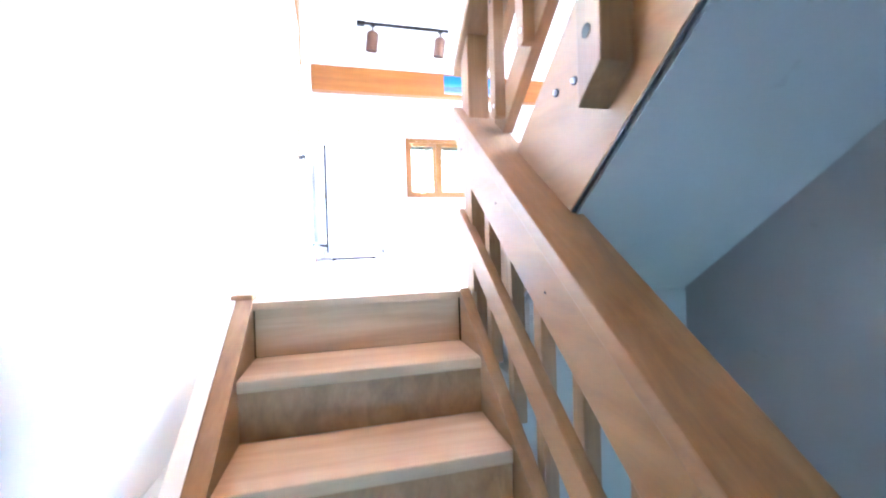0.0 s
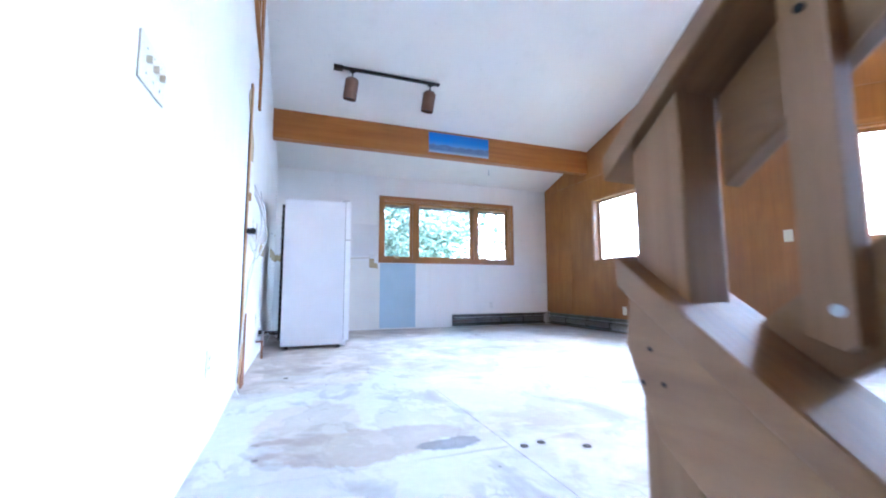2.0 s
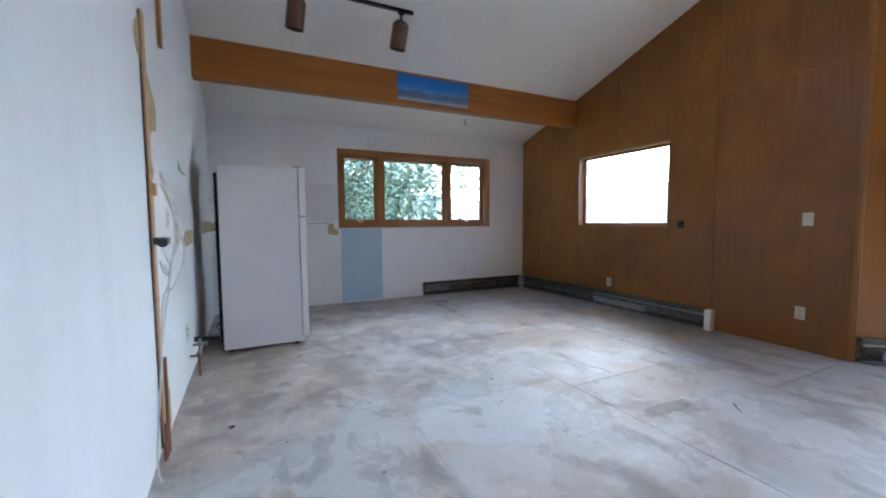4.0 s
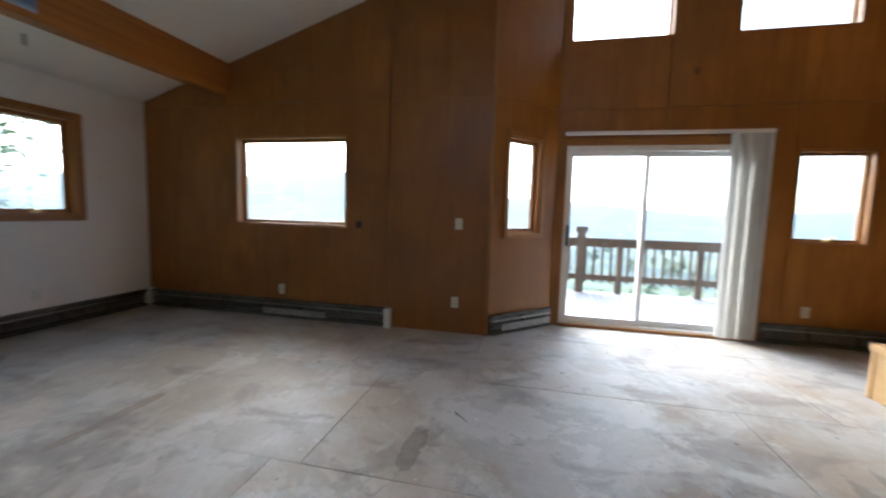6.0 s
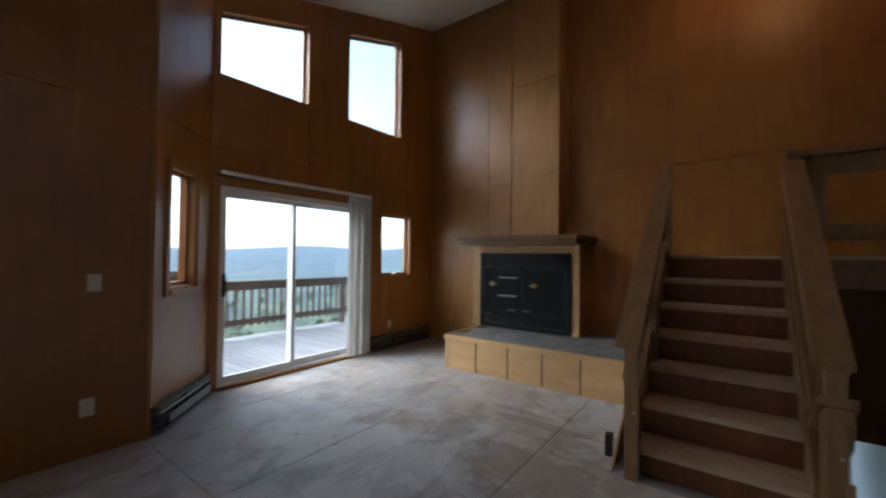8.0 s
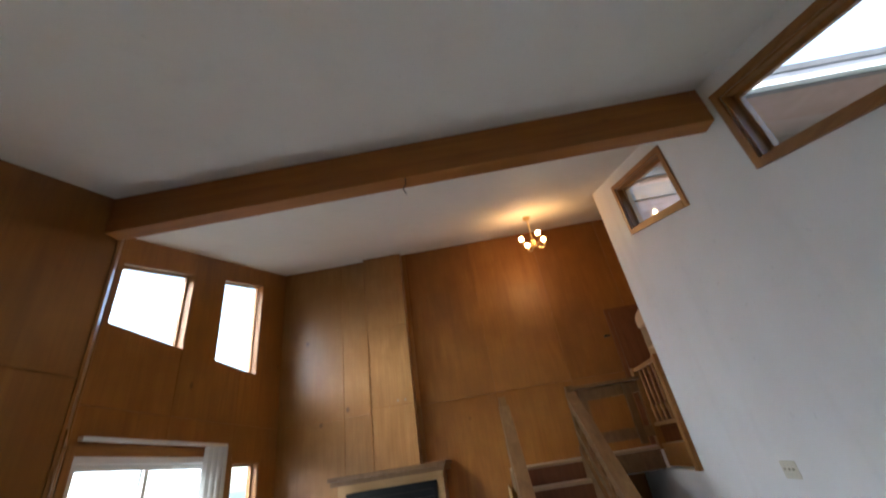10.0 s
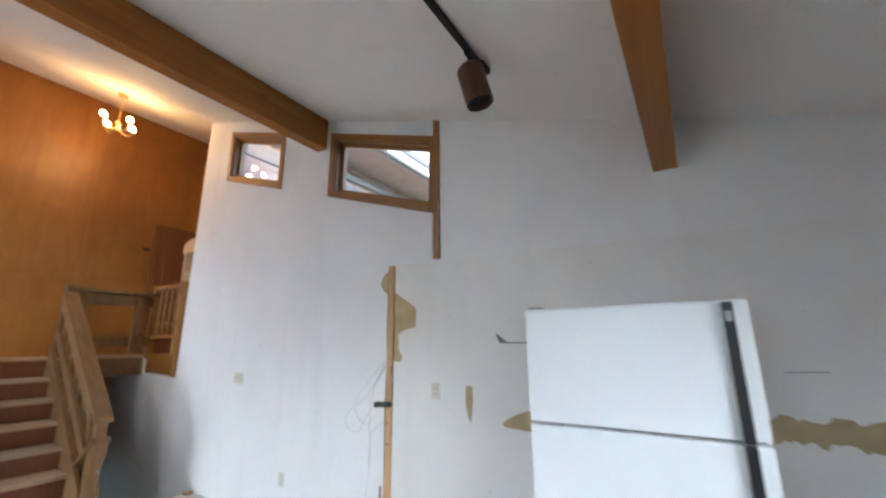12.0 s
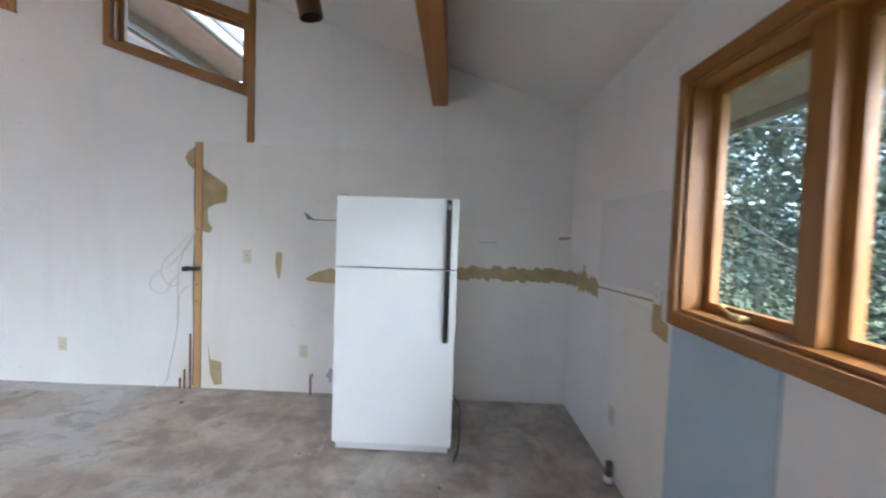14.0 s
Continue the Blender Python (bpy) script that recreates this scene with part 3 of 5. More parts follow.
tagged(part("wall_stairwell_north", box(0.0, TOPY + 0.001, -2.8, WELL, TOPY + 0.12, -0.3), GREY_WALL), "grey stairwell wall below the floor edge", "wall", kind="structure")
wall("wall_lower_south", lambda a, z, d: (a, -4.0 - d, z), [-T, WELL], [-2.8, -2.75, -0.58, -0.3], [(0.18, 1.82, 1, 2)], 0.12, WHITE, "plain lower level wall with a glass door opening")
tagged(part("wall_lower_east", box(WELL, -4.12, -2.8, WELL + 0.1, SY - T, -0.3), GREY_WALL), "plain lower level wall", "wall", kind="structure")
tagged(part("ceiling_lower", box(-T, -4.12, -0.3, WELL + 0.1, SY - T, -0.2), CEIL), "plain lower level ceiling", "ceiling", kind="structure")
tagged(part("floor_lower", box(-T, -4.12, -2.9, WELL + 0.1, TOPY + 0.12, -2.8), CONCRETE), "concrete lower level floor", "floor", kind="structure")

# upper hall beyond the balcony
tagged(part("floor_upper_hall", box(-2.5, SY, UP - 0.22, -0.001, 0.46, UP), PLY_WALL), "upper hall floor with dark edge", "floor", kind="structure")
tagged(part("wall_hall_north", prism([(-2.5, UP - 0.3), (-T - 0.002, UP - 0.3), (-T - 0.002, ceil_z(0.5)), (-2.5, ceil_z(0.5))], "y", 0.46, 0.58), WHITE), "white upper hall wall", "wall", kind="structure")
tagged(part("wall_hall_west", box(-2.62, SY - T, UP - 0.3, -2.5, 0.58, ceil_z(SY)), PLY_WALL), "plywood upper hall end wall", "wall", kind="structure")

# ceiling, one slope over everything
bm = prism([(-1.7, ceil_z(-1.7)), (7.9, ceil_z(7.9)), (7.9, ceil_z(7.9) + 0.25), (-1.7, ceil_z(-1.7) + 0.25)], "x", -T, 5.9)
tagged(part("ceiling", bm, CEIL), "off-white painted sloping ceiling", "ceiling", kind="structure")
bm = prism([(-1.7, ceil_z(-1.7)), (0.62, ceil_z(0.62)), (0.62, ceil_z(0.62) + 0.2), (-1.7, ceil_z(-1.7) + 0.2)], "x", -2.7, -T - 0.001)
tagged(part("ceiling_hall", bm, CEIL), "off-white sloping hall ceiling", "ceiling", kind="structure")

tagged(part("eave_soffit", prism([(7.245, ceil_z(7.245) - 0.004), (7.9, ceil_z(7.9) - 0.004), (7.9, ceil_z(7.9) - 0.09), (7.87, ceil_z(7.87) - 0.09), (7.87, ceil_z(7.87) - 0.03), (7.245, ceil_z(7.245) - 0.03)], "x", -T, 5.9), DECK_RAIL),
       "dark timber boards under the eave", "eave", kind="structure")
# floor slab with sheets on it
slab = bmesh.new()
prism([(0, TOPY + 0.02), (WELL, TOPY + 0.02), (WELL, SY), (BX + T, SY), (BX + T, 2.2), (EX + T, 2.88), (EX + T, NY + T), (-T, NY + T), (-T, TOPY + 0.02)], "z", -0.3, -0.022, 0, slab)
floor = tagged(part("floor", slab, GROUT), "bare plywood subfloor with skim coat and stains", "floor", kind="structure")


def clip(poly, nx, ny, c):
    out = []
    for p, q in zip(poly, poly[1:] + poly[:1]):
        dp, dq = nx * p[0] + ny * p[1] - c, nx * q[0] + ny * q[1] - c
        if dp <= 0:
            out.append(p)
        if dp * dq < 0:
            t = dp / (dp - dq)
            out.append((p[0] + t * (q[0] - p[0]), p[1] + t * (q[1] - p[1])))
    return out


COLS = [(0.0, 1.25, [-1.4, 2.24, 4.68, 7.1]), (1.25, 2.44, [-1.4, 1.17, 3.61, 6.05, 7.1]), (2.44, 3.65, [-1.4, 1.0, 3.45, 5.89, 7.1]),
        (3.65, 4.87, [-1.4, 0.39, 2.81, 5.25, 7.1]), (4.87, 5.48, [-1.4, 0.9, 2.79])]
for x0, x1, ys in COLS:
    for y0, y1 in zip(ys, ys[1:]):
        g = (0.0036 if x0 > 2.4 else 0.0022) if y0 < 2.9 else 0.0014
        poly = [(x0 + g, y0 + g), (x1 - g, y0 + g), (x1 - g, y1 - g), (x0 + g, y1 - g)]
        if y0 >= 2.8:
            poly = clip(poly, 1, 0, EX)
        else:
            poly = clip(clip(poly, 1, 1, EX + 2.79), 1, 0, BX)
        pieces = [poly]
        if x0 < WELL and y0 < TOPY:
            if y1 <= TOPY + 0.01:
                pieces = [clip(poly, -1, 0, -WELL)]
            else:
                pieces = [clip(poly, 0, -1, -TOPY), clip(clip(poly, 0, 1, TOPY), -1, 0, -WELL)]
        for q in pieces:
            if len(q) > 2:
                part("plywood_sheet", prism(q, "z", -0.02, 0.0), FLOOR, floor)


def floor_mark(name, pts, material, label, h=0.0025):
    return tagged(part(name, prism(pts, "z", 0.0002, h), material), label, "stain", "floor stains")


for i, (x, y) in enumerate(((1.30, 2.22), (1.39, 2.23), (1.55, 2.13), (0.31, 3.91))):
    floor_mark("floor_hole", blob(x, y, 0.018, 0.018, 20 + i, 12, 0.1), GROUT, "small dark bolt hole in the floor")

floor_mark("floor_slit", [(3.05, 2.70), (3.06, 2.705), (3.16, 2.80), (3.15, 2.80)], GROUT, "short dark knife slit in the floor skim")
# beams
for name, y0, y1, h, lab in (("ceiling_beam", 5.865, 5.995, 0.36, "golden brown timber ceiling beam near the window"), ("ceiling_beam", 2.80, 2.93, 0.36, "golden brown timber ceiling beam in mid room")):
    zt = ceil_z(y1)
    b = part(name, prism([(y0, zt - h + 0.03), (y1, zt - h + 0.03), (y1, zt), (y0, ceil_z(y0))], "x", 0.0, EX if y0 > 2.79 else EX, 0), BEAM)
    tagged(b, lab, "beam", "ceiling beams")
    if y0 < 5:
        part("beam_end_cover", box(EX - 0.001, y0, zt - h + 0.03, EX + 0.05, y1, zt - 0.01), BEAM, b)

# ---- windows and doors ----


def window(name, P, a0, a1, z0, z1, label, mulls=(), trim=0.06, proud=0.016, depth=0.1, top=None, crank=(), mat_v=None, mat_h=None, sash=0.035):
    """A window in a wall opening: casing, jambs, panes and, where given, mullions and cranks.
    top(a): the height of a sloping head; a sloping sill follows z0(a)."""
    mv, mh = mat_v or TRIM, mat_h or TRIM_H
    lo = z0 if callable(z0) else (lambda a: z0)
    hi = top or (lambda a: z1)
    root = thing(name, label, "window", kind="structure", at=P((a0 + a1) / 2, lo((a0 + a1) / 2), 0))

    def strip(nm, b0, b1, f0, f1, d0, d1, m, par, lab=""):
        return part(nm, sheet(bmesh.new(), P, [b0, b1], [f0, f1], lambda a, r: False, d0, d1), m, par, lab)
    w = trim
    if w:
        strip("window_casing", a0 - w, a0, lambda a: lo(a) - w, lambda a: hi(a) + w, -proud, 0.006, mv, root)
        strip("window_casing", a1, a1 + w, lambda a: lo(a) - w, lambda a: hi(a) + w, -proud, 0.006, mv, root)
        strip("window_casing", a0, a1, lambda a: hi(a), lambda a: hi(a) + w, -proud + 0.002, 0.006, mh, root)
        strip("window_sill", a0, a1, lambda a: lo(a) - w, lambda a: lo(a), -proud - 0.008, 0.006, mh, root)
    j = 0.018
    strip("jamb", a0, a0 + j, lo, hi, 0.006, T + 0.01, mv, root)
    strip("jamb", a1 - j, a1, lo, hi, 0.006, T + 0.01, mv, root)
    strip("jamb", a0 + j, a1 - j, lambda a: hi(a) - j, hi, 0.006, T + 0.01, mh, root)
    strip("jamb", a0 + j, a1 - j, lo, lambda a: lo(a) + j, 0.006, T + 0.01, mh, root)
    edges = [a0 + j, *[c for m in mulls for c in m], a1 - j]
    for m0, m1 in mulls:
        strip("mullion", m0, m1, lambda a: lo(a) + j, lambda a: hi(a) - j, 0.045, T, mv, root)
    for i in range(0, len(edges), 2):
        e0, e1 = edges[i], edges[i + 1]
        s = sash
        b = bmesh.new()
        cs, rs = [e0, e0 + s, e1 - s, e1], [lambda a: lo(a) + j, lambda a: lo(a) + j + s, lambda a: hi(a) - j - s, lambda a: hi(a) - j]
        sheet(b, P, cs, rs, lambda a, r: e0 + s < a < e1 - s and r == 1, depth - 0.02, depth + 0.02)
        fr = part("sash", b, mv, root)
        pane = strip("pane", e0 + s - 0.004, e1 - s + 0.004, lambda a: lo(a) + j + s - 0.004, lambda a: hi(a) - j - s + 0.004, depth - 0.003, depth + 0.003, GLASS, fr)
        pane.visible_shadow = False
        if i // 2 in crank:
            c = (e0 + e1) / 2
            b = bmesh.new()
            p0 = Vector(P(c, lo(c) + j + 0.012, depth - 0.05))
            box(p0.x - 0.035, p0.y - 0.018, p0.z - 0.012, p0.x + 0.035, p0.y + 0.018, p0.z + 0.016, 0.005, b)
            cyl(p0, p0 + Vector((-0.06, -0.02, 0.03)), 0.006, bm=b)
            ball(p0 + Vector((-0.065, -0.02, 0.035)), 0.012, bm=b)
            part("crank_handle", b, BRASS, root, "small bronze window crank")
    return root


window("window_1", north, 1.63, 4.03, 1.14, 2.14, "long oak-framed window with three panes", mulls=((2.165, 2.25), (3.30, 3.385)), crank=(0, 2), depth=0.118, sash=0.04)
window("window_2", east, 4.39, 5.80, 1.08, 2.085, "square picture window with pale wooden jambs", trim=0.012, proud=0.006, depth=0.125, sash=0.035)
window("window_3", angled, 0.23, 0.70, 1.07, 2.09, "narrow casement window in the angled wall", trim=0.05, depth=0.09)
window("window_4", bay, -0.88, -0.23, 1.06, 2.0, "small casement window beside the sliding door", trim=0.012, proud=0.006, depth=0.10, sash=0.03, crank=(0,))
for nm, a0, a1 in (("window_5", 1.0, 2.05), ("window_6", -0.63, 0.41)):
    window(nm, bay, a0, a1, 3.18, 4, "high window with a sloping head", trim=0.0, depth=0.11, top=lambda a: ceil_z(a) - 0.29, sash=0.025)
for nm, a0, a1 in (("window_7", 1.13, 2.17), ("window_8", 3.06, 4.22)):
    window(nm, west, a0, a1, lambda a: ceil_z(a) - 0.79, 0, "slanted oak-framed clerestory window under the ceiling", trim=0.06, depth=0.09, top=lambda a: ceil_z(a) - 0.21)
tagged(part("drywall_patch", sheet(bmesh.new(), west, [3.872, 7.098], [0.003, lambda a: 2.183 if a < 6 else 2.10], lambda a, r: False, -0.0022, -0.0002), KITCHEN),
       "older off-white drywall where the kitchen stood", "wall patch", kind="structure")
tagged(part("trim_strip", sheet(bmesh.new(), west, [4.262, 4.315], [2.19, lambda a: ceil_z(a) - 0.002], lambda a, r: False, -0.02, 0.0), TRIM),
       "upright oak trim board on the white wall", "trim", kind="structure")

# sliding glass door
sd = thing("door_1", "white sliding glass patio door, shut", "door", kind="structure", at=(BX, 1.1, 0))
b = bmesh.new()
sheet(b, bay, [0.18, 0.23, 1.97, 2.02], [0.0, 0.045, 2.0, 2.06], lambda a, r: 0.23 < a < 1.97 and r == 1, 0.0, 0.13)
part("door_frame", b, VINYL, sd)
part("threshold", box(BX - 0.045, 0.17, 0.001, BX - 0.001, 2.03, 0.03, 0.004), TRIM_H, sd, "worn wooden threshold")
for nm, a0, a1, d in (("sliding_panel", 1.14, 1.985, 0.03), ("fixed_panel", 0.215, 1.19, 0.08)):
    b = bmesh.new()
    sheet(b, bay, [a0, a0 + 0.045, a1 - 0.045, a1], [0.046, 0.115, 1.95, 1.999], lambda a, r: a0 + 0.045 < a < a1 - 0.045 and r == 1, d, d + 0.035)
    fr = part(nm, b, VINYL, sd)
    pn = part("pane", sheet(bmesh.new(), bay, [a0 + 0.04, a1 - 0.04], [0.11, 1.955], lambda a, r: False, d + 0.014, d + 0.02), GLASS, fr)
    pn.visible_shadow = False
b = box(BX - 0.015, 1.955, 0.93, BX + 0.03, 1.985, 1.17, 0.006)
box(BX - 0.05, 1.96, 0.98, BX - 0.015, 1.98, 1.12, 0.006, b)
part("door_handle", b, BLACK, sd, "black pull handle")
# casing boards
b = box(BX - 0.014, 2.02, 0.0, BX + 0.001, 2.095, 2.14, 0.003)
part("door_casing", b, TRIM, sd)
part("door_casing", box(BX - 0.014, 0.18, 2.062, BX + 0.001, 2.02, 2.14, 0.003), TRIM_H, sd)

# vertical blind, drawn aside
vb = thing("vertical_blind", "white vertical blind drawn to one side of the patio door", "blind", at=(BX - 0.06, 0.2, 2.2))
part("head_rail", box(BX - 0.085, 0.04, 2.165, BX - 0.035, 2.05, 2.20, 0.004), VINYL, vb)
for k in range(9):
    y = 0.075 + 0.038 * k
    b = bmesh.new()
    ang = radians(62 + 14 * math.sin(k * 2.1))
    dx, dy = 0.042 * math.sin(ang), 0.042 * math.cos(ang)
    cx = BX - 0.062
    pts = [(cx - dx, y - dy), (cx - 0.006, y + 0.004), (cx + dx, y + dy), (cx + dx - 0.001, y + dy + 0.002), (cx - 0.007, y + 0.0065), (cx - dx - 0.001, y - dy + 0.002)]
    part("vane", prism(pts, "z", 0.03, 2.16), BLIND, vb)
    part("vane_clip", cyl((cx, y, 2.155), (cx, y, 2.168), 0.006, seg=8), VINYL, vb)

# ---- the lower flight ----
RUN = 0.240
SL = 0.745


def step_z(k):
    """Height of the k-th tread below the floor."""
    return 0.0 if k < 1 else -0.186 - 0.178 * (k - 1)


low = thing("lower_staircase", "worn timber staircase going down beside the white wall", "staircase", at=(0.5, 0.0, -2.8))
for k in range(1, 15):
    y1 = TOPY - RUN * (k - 1)
    b = box(0.132, y1 - RUN - 0.008, step_z(k) - 0.036, 0.852, y1 + 0.0, step_z(k), 0.006)
    part("tread", b, TREAD, low)
    part("riser", box(0.134, y1 - 0.001, step_z(k) + 0.0005, 0.85, y1 + 0.018, step_z(k - 1) - (0.037 if k > 1 else 0.001)), TREAD if k == 1 else STAIR, low)
part("nosing", box(0.06, TOPY - 0.02, -0.024, 0.86, TOPY + 0.012, 0.003, 0.004), TREAD, low)
part("stringer_cap", box(0.06, TOPY - 0.009, 0.003, 0.132, TOPY + 0.075, 0.03, 0.012), STAIR, low, "rounded stringer end on the floor")
yb = TOPY - RUN * 14.3


part("stringer", prism([(yb, SL * (yb - TOPY) + 0.02 - 0.30), (TOPY - 0.01, -0.28), (TOPY - 0.01, 0.012), (yb, SL * (yb - TOPY) + 0.012 + 0.02)], "x", 0.078, 0.132, 0.004), STAIR, low)
part("wall_skirt", prism([(yb, SL * (yb - TOPY) + 0.02 - 0.30), (TOPY - 0.01, -0.28), (TOPY - 0.01, 0.012), (yb, SL * (yb - TOPY) + 0.012 + 0.02)], "x", 0.036, 0.077, 0.002), WHITE, low, "white painted skirt board")
part("stringer", prism([(yb, SL * (yb - TOPY) + 0.02 - 0.30), (TOPY - 0.01, -0.28), (TOPY - 0.01, 0.012), (yb, SL * (yb - TOPY) + 0.012 + 0.02)], "x", 0.853, 0.893, 0.004), STAIR, low)

lr = thing("lower_stair_railing", "brown timber stair railing with flat cap and slats", "railing", "stair railings", at=(0.9, 0.0, -1.0))
CAPZ = 0.712


def cap_line(y):
    return CAPZ + SL * (y - 1.2)


ye = -1.9
part("cap_rail", prism([(ye, cap_line(ye)), (1.2, CAPZ), (1.2, CAPZ - 0.048), (ye, cap_line(ye) - 0.048)], "x", 0.858, 1.004, 0.005), STAIR, lr)
part("face_board", prism([(ye, cap_line(ye) - 0.05), (1.185, cap_line(1.185) - 0.05), (1.195, cap_line(1.195) - 0.13), (1.145, cap_line(1.145) - 0.215), (ye, cap_line(ye) - 0.215)], "x", 0.868, 0.903, 0.004), STAIR, lr)
part("lower_rail", prism([(ye, cap_line(ye) - 0.395), (1.2, CAPZ - 0.395), (1.2, CAPZ - 0.50), (ye, cap_line(ye) - 0.51)], "x", 0.872, 0.904, 0.004), STAIR, lr)
part("newel_post", prism([(1.104, cap_line(1.104) - 0.05), (1.166, cap_line(1.166) - 0.05), (1.166, -0.30), (1.104, -0.30)], "x", 0.9045, 0.985, 0.004), STAIR_UP, lr)
y = 0.963
while y > -1.7:
    part("slat", prism([(y, cap_line(y) - 0.06), (y + 0.04, cap_line(y + 0.04) - 0.06), (y + 0.04, cap_line(y + 0.04) - 0.76), (y, cap_line(y) - 0.76)], "x", 0.905, 0.945, 0.003), STAIR_UP, lr)
    y -= 0.174
for y, d in ((1.15, 0.10), (1.165, 0.16), (1.13, 0.13), (0.80, 0.12), (0.52, 0.14)):
    part("screw", cyl((0.866, y, cap_line(y) - d), (0.869, y, cap_line(y) - d), 0.0035, seg=8), BLACK_METAL, lr)

# ---- the upper flight ----
URISE, URUN = 0.2035, 0.258
US = 0.79
Y0 = 1.06


def up_z(k):
    """Height of the k-th tread of the upper flight; the first rise is the lowest."""
    return 0.0 if k < 1 else 0.17 + URISE * (k - 1)


upf = thing("upper_staircase", "timber staircase rising to the upper landing", "staircase", at=(1.4, 0.3, 0))
XL, XR = 1.01, 1.84
for k in range(1, 7):
    yn = Y0 - URUN * (k - 1)
    part("tread", box(XL + 0.001, yn - URUN - 0.005, up_z(k) - 0.04, XR - 0.001, yn + 0.022, up_z(k), 0.006), TREAD, upf)
for k in range(1, 8):
    yn = Y0 - URUN * (k - 1)
    part("riser", box(XL + 0.002, yn - 0.018, up_z(k - 1) + 0.0005, XR - 0.002, yn, (up_z(k) if k < 7 else UP + 0.01) - 0.041), DOOR_WOOD, upf)


def nose(y):
    return 0.20 + US * (Y0 - y)


yt = Y0 - URUN * 6
for x0, x1 in ((0.972, XL), (XR, XR + 0.038)):
    part("stringer", prism([(1.13, 0.002), (1.13, nose(1.13) + 0.12), (yt, nose(yt) + 0.12), (yt, nose(yt) - 0.33), (0.892, 0.002)], "x", x0, x1, 0.003), STAIR, upf)
# soffit below it
part("soffit", prism([(0.95, nose(0.95) - 0.332), (0.86, nose(0.86) - 0.332), (yt, nose(yt) - 0.332), (yt, nose(yt) - 0.345), (0.95, nose(0.95) - 0.345)], "x", 0.985, WELL - 0.05), GREY_WALL, upf, "grey painted soffit under the flight")
part("soffit_edge", prism([(0.70, nose(0.70) - 0.331), (yt, nose(yt) - 0.331), (yt, nose(yt) - 0.337), (0.70, nose(0.70) - 0.337)], "x", 0.974, 0.984), BLACK, upf)
landing = thing("landing", "plywood stair landing with dark edge boards", "landing", kind="structure", at=(1.0, -1.0, UP))
part("landing_deck", box(0.0, SY + 0.013, UP - 0.03, 1.9, yt - 0.001, UP), TREAD, landing)
part("fascia_board", box(0.0, yt - 0.04, UP - 0.24, 0.97, yt - 0.0, UP - 0.031), STAIR, landing)
part("fascia_board", box(1.86, SY + 0.013, UP - 0.24, 1.9, yt, UP - 0.031), STAIR, landing)
part("landing_soffit", box(0.0, SY + 0.013, UP - 0.26, 1.86, yt - 0.041, UP - 0.241), GREY_WALL, landing)


def ucap(y):
    return 0.885 + US * (1.237 - y)




def upper_rail(xc, drop, label):
    """One railing of the upper flight: sloping cap, boards, slats screwed to the side, one long post bolted to the stringer."""
    def cap(y):
        return ucap(y) - drop
    r = thing("upper_stair_railing", label, "railing", "stair railings", at=(xc, 0.4, 0))
    yt2 = -0.40
    part("cap_rail", prism([(yt2, cap(yt2)), (1.237, cap(1.237)), (1.237, cap(1.237) - 0.042), (yt2, cap(yt2) - 0.042)], "x", xc - 0.07, xc + 0.07, 0.006), STAIR, r)
    part("face_board", prism([(yt2, cap(yt2) - 0.043), (1.103, cap(1.103) - 0.043), (1.103, cap(1.103) - 0.18), (yt2, cap(yt2) - 0.18)], "x", xc + 0.03, xc + 0.066, 0.004), STAIR, r)
    part("lower_rail", prism([(yt2, cap(yt2) - 0.40), (1.071, cap(1.071) - 0.40), (0.990, cap(0.990) - 0.525), (yt2, cap(yt2) - 0.525)], "x", xc + 0.03, xc + 0.066, 0.004), STAIR, r)
    post = part("newel_post", prism([(1.105, 0.0), (1.190, 0.0), (1.190, cap(1.190) - 0.043), (1.105, cap(1.105) - 0.043)], "x", xc - 0.052, xc + 0.028, 0.005), STAIR_UP, r)
    part("bolt", cyl((xc - 0.03, 1.19, 0.42), (xc - 0.03, 1.195, 0.42), 0.009, seg=10), STEEL, post, "steel bolt head")
    part("top_post", box(xc - 0.045, yt2 - 0.09, UP + 0.001, xc + 0.045, yt2 - 0.001, 2.26, 0.005), STAIR_UP, r)
    for y, low_z in ((0.953, 0.508), (0.737, 0.542), (0.52, 0.53), (0.14, 0.53), (-0.075, 0.53), (-0.29, 0.53)):
        w, xa = 0.047, xc - 0.008
        sl = part("slat", prism([(y, cap(y) - 0.044), (y + w, cap(y + w) - 0.044), (y + w, cap(y) - low_z + 0.006), (y + 0.012, cap(y) - low_z - 0.008), (y, cap(y) - low_z)], "x", xa, xc + 0.0285, 0.003), STAIR_UP, r)
        part("screw", cyl((xa - 0.002, y + 0.015, cap(y) - low_z + 0.036), (xa + 0.001, y + 0.015, cap(y) - low_z + 0.036), 0.007, seg=10), STEEL, sl, "steel screw head")
        part("screw", cyl((xa - 0.002, y + w / 2, cap(y) - 0.12), (xa + 0.001, y + w / 2, cap(y) - 0.12), 0.006, seg=10), BLACK_METAL, sl)
    y, w, xa = 0.352, 0.075, xc - 0.045
    lp = part("long_post", prism([(y, cap(y) - 0.044), (y + w, cap(y + w) - 0.044), (y + w, cap(y) - 1.14), (y, cap(y) - 1.078)], "x", xa, xc + 0.0265, 0.004), STAIR_UP, r)
    part("bolt_hole", cyl((xa - 0.0006, y + 0.042, cap(y) - 1.005), (xa + 0.004, y + 0.042, cap(y) - 1.005), 0.014, seg=14), GROUT, lp, "dark countersunk bolt hole")
    return r


